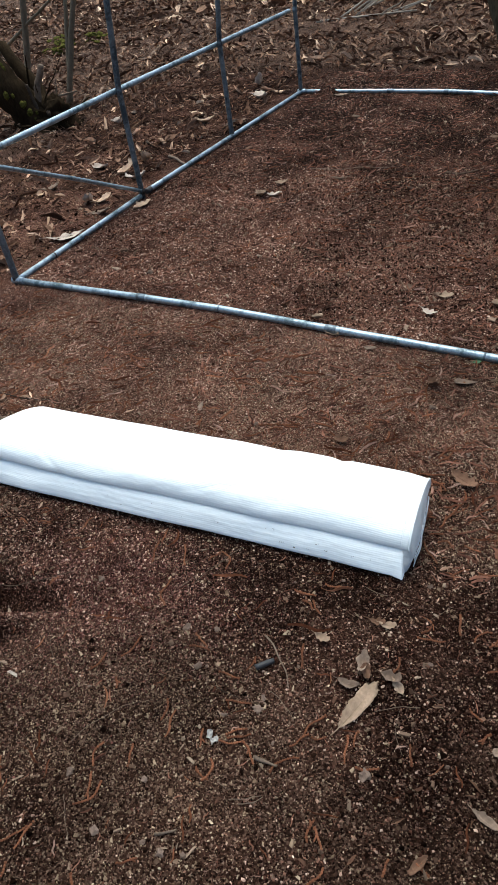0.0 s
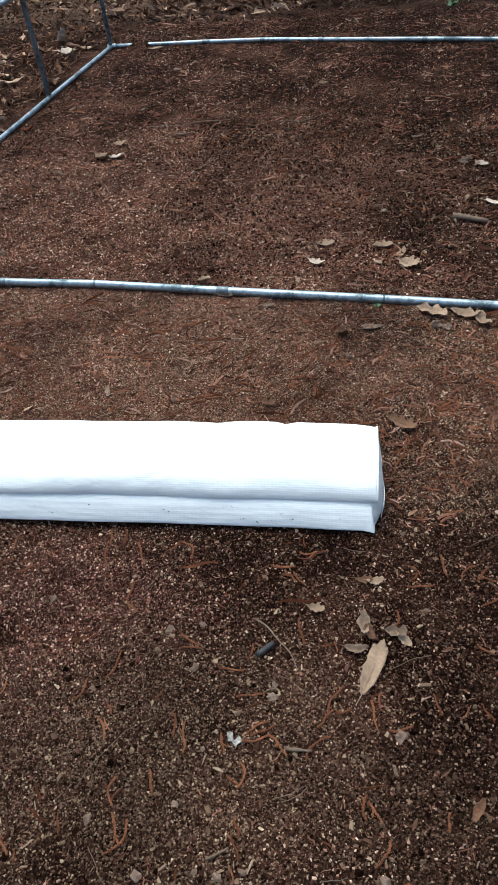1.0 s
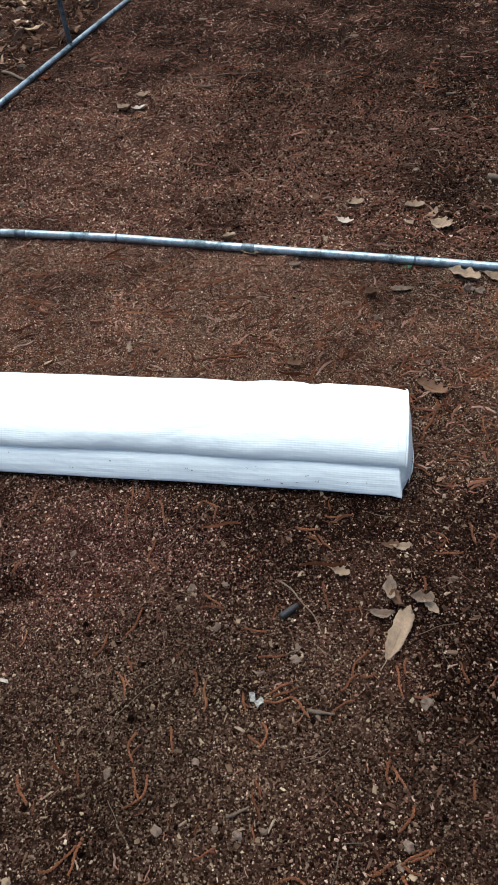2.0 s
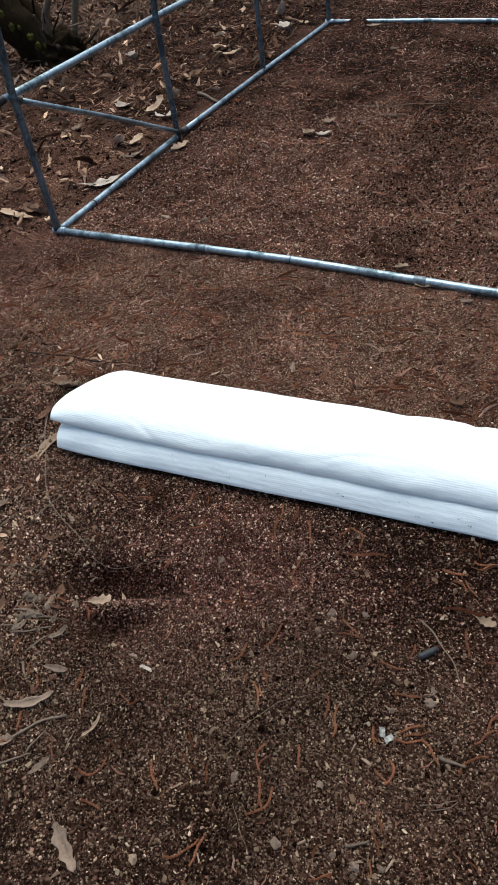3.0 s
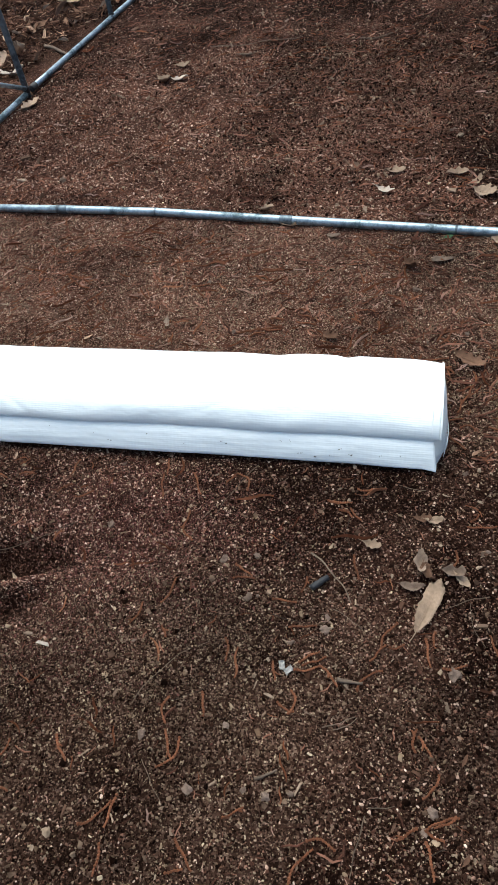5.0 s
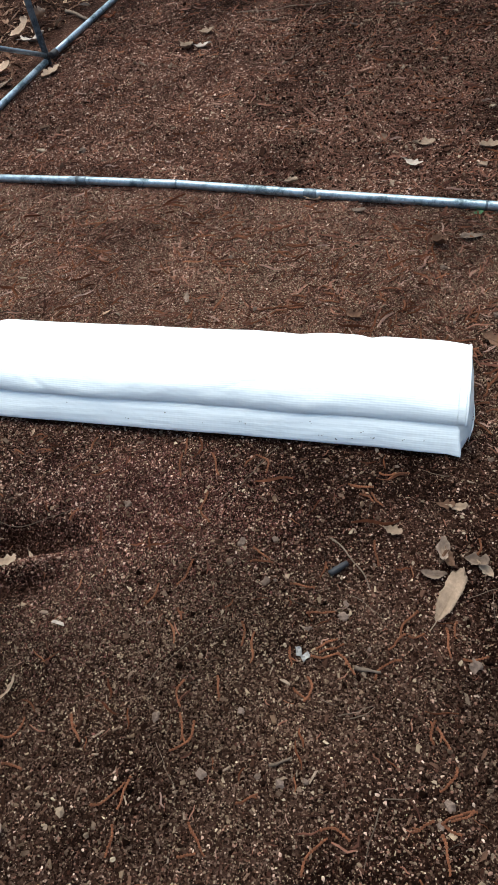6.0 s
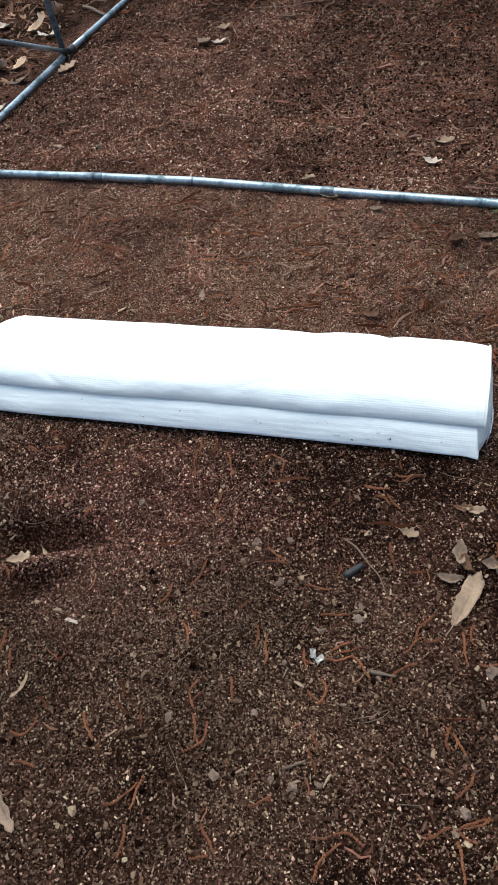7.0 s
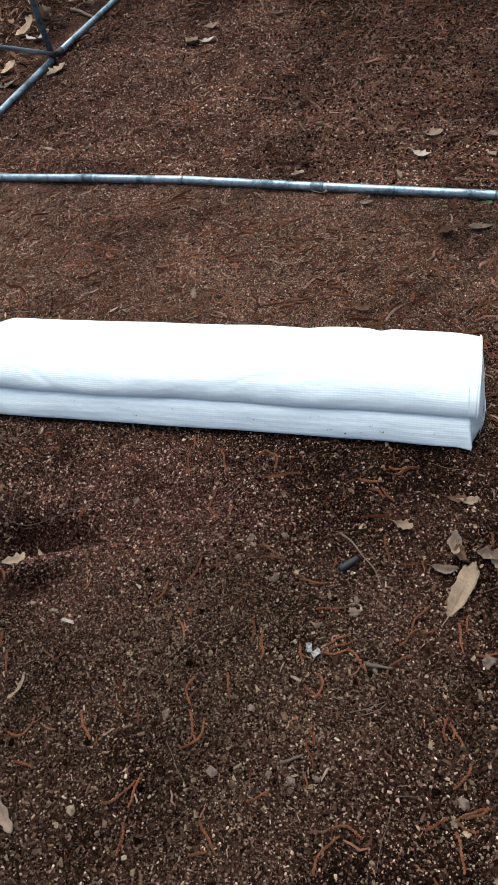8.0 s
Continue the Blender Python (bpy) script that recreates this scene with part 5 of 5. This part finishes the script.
for x, y, a, n, w, tone in ((-0.33, 1.27, 60, 0.05, 0.02, "grey"), (-0.28, 1.20, 10, 0.06, 0.02, "grey"), (-0.40, 1.38, 110, 0.05, 0.025, "brown"), (-0.16, 0.99, 65, 0.055, 0.016, "grey"), (-0.10, 1.10, 80, 0.06, 0.012, "tan"), (-0.80, 1.55, 30, 0.09, 0.03, "grey"), (-0.90, 1.92, 70, 0.08, 0.03, "brown"), (-1.05, 1.75, 130, 0.07, 0.03, "tan"), (-0.55, 1.52, 20, 0.05, 0.02, "brown"), (1.06, 1.57, 40, 0.05, 0.022, "grey"), (1.05, 1.44, -20, 0.06, 0.025, "grey"), (0.97, 1.28, 60, 0.05, 0.02, "brown"), (-0.46, 1.31, 20, 0.045, 0.020, "brown"), (-0.40, 1.34, 80, 0.035, 0.018, "grey"), (-0.43, 1.25, 60, 0.04, 0.018, "grey"), (-0.50, 1.27, 110, 0.05, 0.02, "brown"), (-0.93, 2.10, 15, 0.08, 0.035, "grey"), (-0.87, 1.98, 80, 0.06, 0.03, "brown"), (1.30, 2.30, 30, 0.07, 0.035, "tan")):
    leaf(x, y, a, n, w, tone, 0.5, 0.6)

# ---- pebbles and scraps ----
STONE_NO = [0]


def stone(x, y, size, mat=M_STONE, flat=0.6, label="small pale tan woody lump on the mulch", name="pebble"):
    STONE_NO[0] += 1
    rnd = random.Random(1300 + STONE_NO[0])
    bm = bmesh.new()
    bmesh.ops.create_icosphere(bm, subdivisions=2, radius=size * 0.46)
    ax = [rnd.uniform(0.75, 1.15), rnd.uniform(0.6, 0.95), flat * rnd.uniform(0.8, 1.1)]
    for v in bm.verts:
        k = 1 + 0.9 * noise.noise(v.co / size * 3.4 + Vector((STONE_NO[0] * 3.1, 0, 0)))
        v.co = Vector((v.co.x * ax[0], v.co.y * ax[1], v.co.z * ax[2])) * k
    ob = part(name, bm, mat)
    ob.matrix_world = Matrix.Translation((x, y, ground_z(x, y) + size * 0.5 * flat * 0.35)) @ pose(0, 0, 0, rnd.uniform(-15, 15), rnd.uniform(-15, 15), rnd.uniform(0, 360))
    return tagged(ob, label, name, group=name + "s")


stone(-1.043, 3.364, 0.039)
stone(-0.111, 2.679, 0.024)
stone(0.243, 1.158, 0.022)
stone(0.835, 1.418, 0.030)
stone(0.366, 1.082, 0.026)
stone(0.561, 1.123, 0.015)
stone(0.370, 1.498, 0.023)
stone(0.557, 1.490, 0.017)
stone(0.558, 1.460, 0.022)
stone(-0.044, 1.640, 0.024)
stone(0.889, 2.883, 0.050)
stone(0.933, 2.879, 0.046)
stone(0.627, 3.833, 0.030)
stone(1.078, 4.274, 0.042)
stone(1.018, 4.304, 0.048)
stone(0.780, 2.481, 0.021)
stone(0.605, 2.692, 0.026)
stone(0.060, 2.417, 0.021)
stone(-0.514, 2.175, 0.023)
stone(0.517, 1.106, 0.021)
stone(0.473, 1.108, 0.015)
stone(0.363, 1.610, 0.022)
stone(0.288, 1.584, 0.024)
stone(0.818, 1.154, 0.025)
stone(0.807, 1.119, 0.015)
rs = random.Random(55)
for _ in range(16):
    stone(rs.gauss(-0.42, 0.045), rs.gauss(1.33, 0.035), rs.uniform(0.014, 0.030), M_TWIG, 0.7, "greyish lump of rotten wood beside the hollow", "wood_lump")
for _ in range(30):
    stone(rs.uniform(-0.8, 1.2), rs.uniform(1.0, 3.0), rs.uniform(0.008, 0.016))
for x, y, a in ((0.500, 1.343, 60), (0.494, 1.354, 120)):
    bm = sheet_bm([(0, 0, 0.003), (0.019, -0.004, 0.006), (0.021, 0.008, 0.009), (0.003, 0.011, 0.004)], 7, 6, 0.006, a, 0.0008)
    ob = tagged(part("plastic_scrap", bm, M_WHITE), "small white torn scrap lying on the mulch", "scrap", group="white scraps")
    ob.matrix_world = pose(x, y, ground_z(x, y), 0, 0, a)
bm = sheet_bm([(0, 0, 0.004), (0.034, 0.002, 0.002), (0.030, 0.008, 0.006), (0.004, 0.007, 0.005)], 6, 3, 0.002, 3, 0.003)
ob = tagged(part("wood_splinter", bm, M_LEAF_PALE), "pale fresh wood splinter lying on the mulch", "splinter")
ob.matrix_world = pose(-0.075, 1.290, ground_z(-0.06, 1.29), 0, 0, -5)
for x, y, a, n in ((0.57, 1.12, 70, 0.03), (0.545, 1.125, 100, 0.014), (0.505, 1.108, 25, 0.026), (0.238, 1.007, -50, 0.02), (0.135, 1.088, 45, 0.025), (0.44, 1.30, 80, 0.02)):
    bm = sheet_bm([(0, 0, 0.003), (n, 0, 0.006), (n * 0.8, n * 0.16, 0.006), (n * 0.15, n * 0.12, 0.004)], 4, 3, 0.002, n, 0.0012)
    ob = tagged(part("wood_splinter", bm, M_LEAF_TAN), "pale small wood splinter lying on the mulch", "splinter")
    ob.matrix_world = pose(x, y, ground_z(x, y), 0, 0, a)

# ---- shrub with mossy root crown beyond the frame ----


def lumpy_bm(rx, ry, rz, seed, sub=4, rough=0.35, scale=1.7):
    bm = bmesh.new()
    bmesh.ops.create_icosphere(bm, subdivisions=sub, radius=1.0)
    for v in bm.verts:
        p = v.co.copy()
        k = 1 + rough * noise.noise(p * scale + Vector((seed, 0, 0))) + rough * 0.5 * noise.noise(p * scale * 3 + Vector((0, seed, 0)))
        v.co = Vector((p.x * rx, p.y * ry, p.z * rz)) * k
    return bm


def stem_points(a, b, n, sway, seed):
    rnd = random.Random(seed)
    a, b = Vector(a), Vector(b)
    off, out = Vector(), []
    for i in range(n + 1):
        t = i / n
        out.append(a.lerp(b, t) + off * math.sin(math.pi * min(1, t * 1.2)))
        off = off + Vector((rnd.uniform(-1, 1), rnd.uniform(-1, 1), 0)) * sway
    return out


def stem(name, a, b, r0, r1, mat, parent, sway=0.01, seed=1, label="", n=14, sides=10):
    base = parent.location
    pts = [p - base for p in stem_points(a, b, n, sway, seed)]
    rad = [r0 + (r1 - r0) * i / n for i in range(n + 1)]
    return smooth(part(name, tube_bm(pts, rad, sides, lump=0.07, seed=seed), mat, parent, label))


shrub = tagged(new("shrub"), "old shrub with dark mossy root crown and thin stems", "shrub")
shrub.location = (-3.71, 5.65, 0.0)
crown = smooth(part("root_crown", lumpy_bm(0.28, 0.21, 0.20, 3.3, 5, 0.45, 3.4), M_BARK, shrub, "dark mossy root crown"))
crown.location = (-0.02, 0.03, 0.04)
stem("trunk", (-3.73, 5.65, 0.0), (-4.17, 5.39, 0.85), 0.165, 0.105, M_BARK, shrub, 0.012, 4, "thick dark mossy leaning trunk", 18, 18)
stem("trunk", (-3.79, 5.79, 0.02), (-4.37, 6.04, 0.60), 0.075, 0.045, M_BARK, shrub, 0.02, 5, "dark leaning trunk", sides=14)
stem("branch", (-3.49, 5.75, 0.02), (-4.47, 5.71, 0.56), 0.048, 0.036, M_BARK_GREY, shrub, 0.012, 6, "dark broken branch", sides=12)
stem("branch", (-3.71, 5.61, 0.20), (-3.59, 5.65, 0.50), 0.032, 0.024, M_TWIG, shrub, 0.005, 7, "snapped brown stub")
stem("branch", (-3.67, 5.57, 0.10), (-3.70, 5.53, 0.38), 0.018, 0.012, M_TWIG_DARK, shrub, 0.006, 12, "dark upright stub")
stem("stem", (-4.10, 6.42, 0.0), (-3.78, 6.50, 0.90), 0.030, 0.024, M_STEM, shrub, 0.004, 8, "slim grey-green stem")
stem("stem", (-4.09, 6.44, 0.0), (-3.90, 6.52, 0.90), 0.022, 0.016, M_STEM, shrub, 0.004, 9, "slim grey-green stem")
stem("stem", (-4.74, 6.55, 0.0), (-4.40, 6.52, 0.95), 0.036, 0.028, M_STEM, shrub, 0.005, 10, "slim grey-green stem")
stem("branch", (-4.92, 6.52, 0.45), (-3.95, 6.50, 0.92), 0.018, 0.011, M_STEM, shrub, 0.008, 11, "thin slanting branch")
rs = random.Random(15)
for k in range(14):
    a = Vector((-3.71 + rs.uniform(-0.42, 0.22), 5.68 + rs.uniform(-0.18, 0.2), rs.uniform(0.02, 0.2)))
    b = a + Vector((rs.uniform(-0.45, 0.35), rs.uniform(-0.25, 0.35), rs.uniform(0.02, 0.42)))
    r = rs.uniform(0.006, 0.020)
    stem("branch", a, b, r, r * 0.4, rs.choice((M_BARK, M_TWIG, M_TWIG_DARK)), shrub, 0.018, 420 + k, "thin tangled branch", 9, 7)
bm = bmesh.new()
rs = random.Random(8)
for k in range(40):
    h = rs.uniform(0.08, 0.55)
    p = Vector((-0.02 - 0.50 * h + rs.uniform(-0.04, 0.17), -0.02 - 0.30 * h + rs.uniform(-0.15, 0.02), h))
    bmesh.ops.create_icosphere(bm, subdivisions=1, radius=rs.uniform(0.015, 0.034), matrix=Matrix.Translation(p) @ Matrix.Diagonal((0.9, 0.7, 1.2, 1)))
tagged(part("moss", bm, M_MOSS, shrub, "yellow-green moss pads"), "yellow-green moss pads", kind="stuff")
bm = bmesh.new()
for cx, cy, cz in ((-2.54, 3.30, 0.06), (-2.84, 3.60, 0.06), (-2.34, 2.90, 0.05), (-2.14, 3.50, 0.08)):
    for k in range(16):
        p = Vector((cx + rs.uniform(-0.14, 0.14), cy + rs.uniform(-0.14, 0.14), cz + rs.uniform(-0.02, 0.08)))
        bmesh.ops.create_icosphere(bm, subdivisions=1, radius=rs.uniform(0.02, 0.045), matrix=Matrix.Translation(p) @ pose(0, 0, 0, rs.uniform(-40, 40), rs.uniform(-40, 40), 0) @ Matrix.Diagonal((1.2, 1, 0.3, 1)))
tagged(part("low_leaves", bm, M_MOSS, shrub, "low yellow-green leaf tufts"), "low yellow-green leaf tufts", kind="stuff")

# ---- multi-stemmed tree behind the frame ----
tree = tagged(new("multi_stem_tree"), "multi-stemmed tree with dark mossy bark rising from leaf litter", "tree")
TX, TY = 0.15, 7.95
tree.location = (TX, TY, 0.0)
foot = smooth(part("root_flare", lumpy_bm(0.36, 0.20, 0.13, 6.1, 4, 0.35), M_BARK, tree, "dark spreading root flare"))
foot.location = (0.05, 0.05, 0.02)
for k, (dx, dy, lx, ly, r) in enumerate(((-0.41, 0.04, -0.46, 0.1, 0.040), (-0.33, -0.06, -0.10, -0.05, 0.060), (-0.24, 0.12, -0.34, 0.3, 0.055), (-0.06, -0.10, -0.16, -0.1, 0.075), (0.06, -0.05, 0.03, 0.1, 0.085), (0.19, -0.10, 0.10, -0.05, 0.080), (0.32, -0.02, 0.46, 0.05, 0.078), (0.27, 0.12, 0.26, 0.4, 0.070), (0.02, 0.16, 0.10, 0.5, 0.08))):
    a = Vector((TX + dx, TY + dy, 0.0))
    b = a + Vector((lx, ly, 1.15)) * 2.4
    stem("trunk", a, b, r * 1.2, r * 0.6, M_BARK_GREY, tree, 0.02, 40 + k, "dark mossy trunk", 18, 14)
    for j in range(2):
        p = a.lerp(b, 0.62 + 0.22 * j)
        q = p + Vector((lx + (0.5 if j else -0.5), ly + (0.4 if k % 2 else -0.4), 1.2)) * 0.8
        stem("limb", p, q, r * 0.35, 0.008, M_BARK, tree, 0.03, 60 + 2 * k + j, "bare limb", 10, 7)
bm = bmesh.new()
for k in range(60):
    s = rs.uniform(0.05, 0.28)
    p = Vector((rs.choice((-0.33, -0.06, 0.19, 0.36, 0.38)) + rs.uniform(-0.05, 0.05), -0.14 + rs.uniform(-0.04, 0.06), s * 1.6))
    bmesh.ops.create_icosphere(bm, subdivisions=1, radius=rs.uniform(0.012, 0.03), matrix=Matrix.Translation(p) @ Matrix.Diagonal((1.0, 0.6, 1.6, 1)))
tagged(part("moss", bm, M_MOSS, tree, "thin green moss patches"), "thin green moss patches", kind="stuff")

# ---- bare brush behind the frame ----
rs = random.Random(21)


def brush_stick(a, b, r, mat, label, seed):
    ob = tagged(new("branch"), label, "branch", group="brush pile")
    ob.location = a
    stem("wood", a, b, r, r * 0.45, mat, ob, 0.02, seed, "", 10, 7)
    for j in range(2):
        p = Vector(a).lerp(Vector(b), 0.45 + 0.2 * j)
        d = (Vector(b) - Vector(a)) * 0.35
        stem("side_twig", p, p + d + Vector((rs.uniform(-0.3, 0.3), rs.uniform(-0.3, 0.3), rs.uniform(0.02, 0.2))), r * 0.5, r * 0.2, mat, ob, 0.015, seed + 50 + j, "", 7, 5)


for k in range(11):
    a = (-2.35 + rs.uniform(-0.35, 0.9), 10.2 + rs.uniform(-0.3, 1.0), 0.03)
    b = (a[0] + rs.uniform(0.1, 0.9), a[1] + rs.uniform(0.3, 1.6), rs.uniform(0.12, 0.75))
    brush_stick(a, b, rs.uniform(0.008, 0.015), M_STICK_PALE, "bleached bare branch lying on the leaf litter", 200 + 3 * k)
brush_stick((-3.1, 11.3, 0.03), (-4.6, 14.2, 1.3), 0.07, M_BARK, "dark fallen branch lying on the leaf litter", 300)
brush_stick((-2.5, 11.6, 0.05), (-1.2, 12.4, 0.25), 0.05, M_BARK, "dark fallen branch lying on the leaf litter", 310)
brush_stick((-2.9, 9.8, 0.03), (-1.7, 10.0, 0.06), 0.018, M_STICK_PALE, "bleached bare branch lying on the leaf litter", 320)

# small green plants beyond the rear bar
for x, y in ((0.98, 7.35), (1.25, 7.7), (1.18, 7.62)):
    plant = tagged(new("seedling"), "small fresh green seedling in the leaf litter", "plant", group="seedlings")
    plant.location = (x, y, ground_z(x, y))
    for k in range(4):
        bm, _ = leaf_blade(0.07, 0.045, 0.3, 0.2, 0, 2000 + k)
        lf = smooth(part("leaf", bm, M_GREEN, plant))
        lf.matrix_basis = pose(0, 0, 0.015, 0, -25, 90 * k + 20)
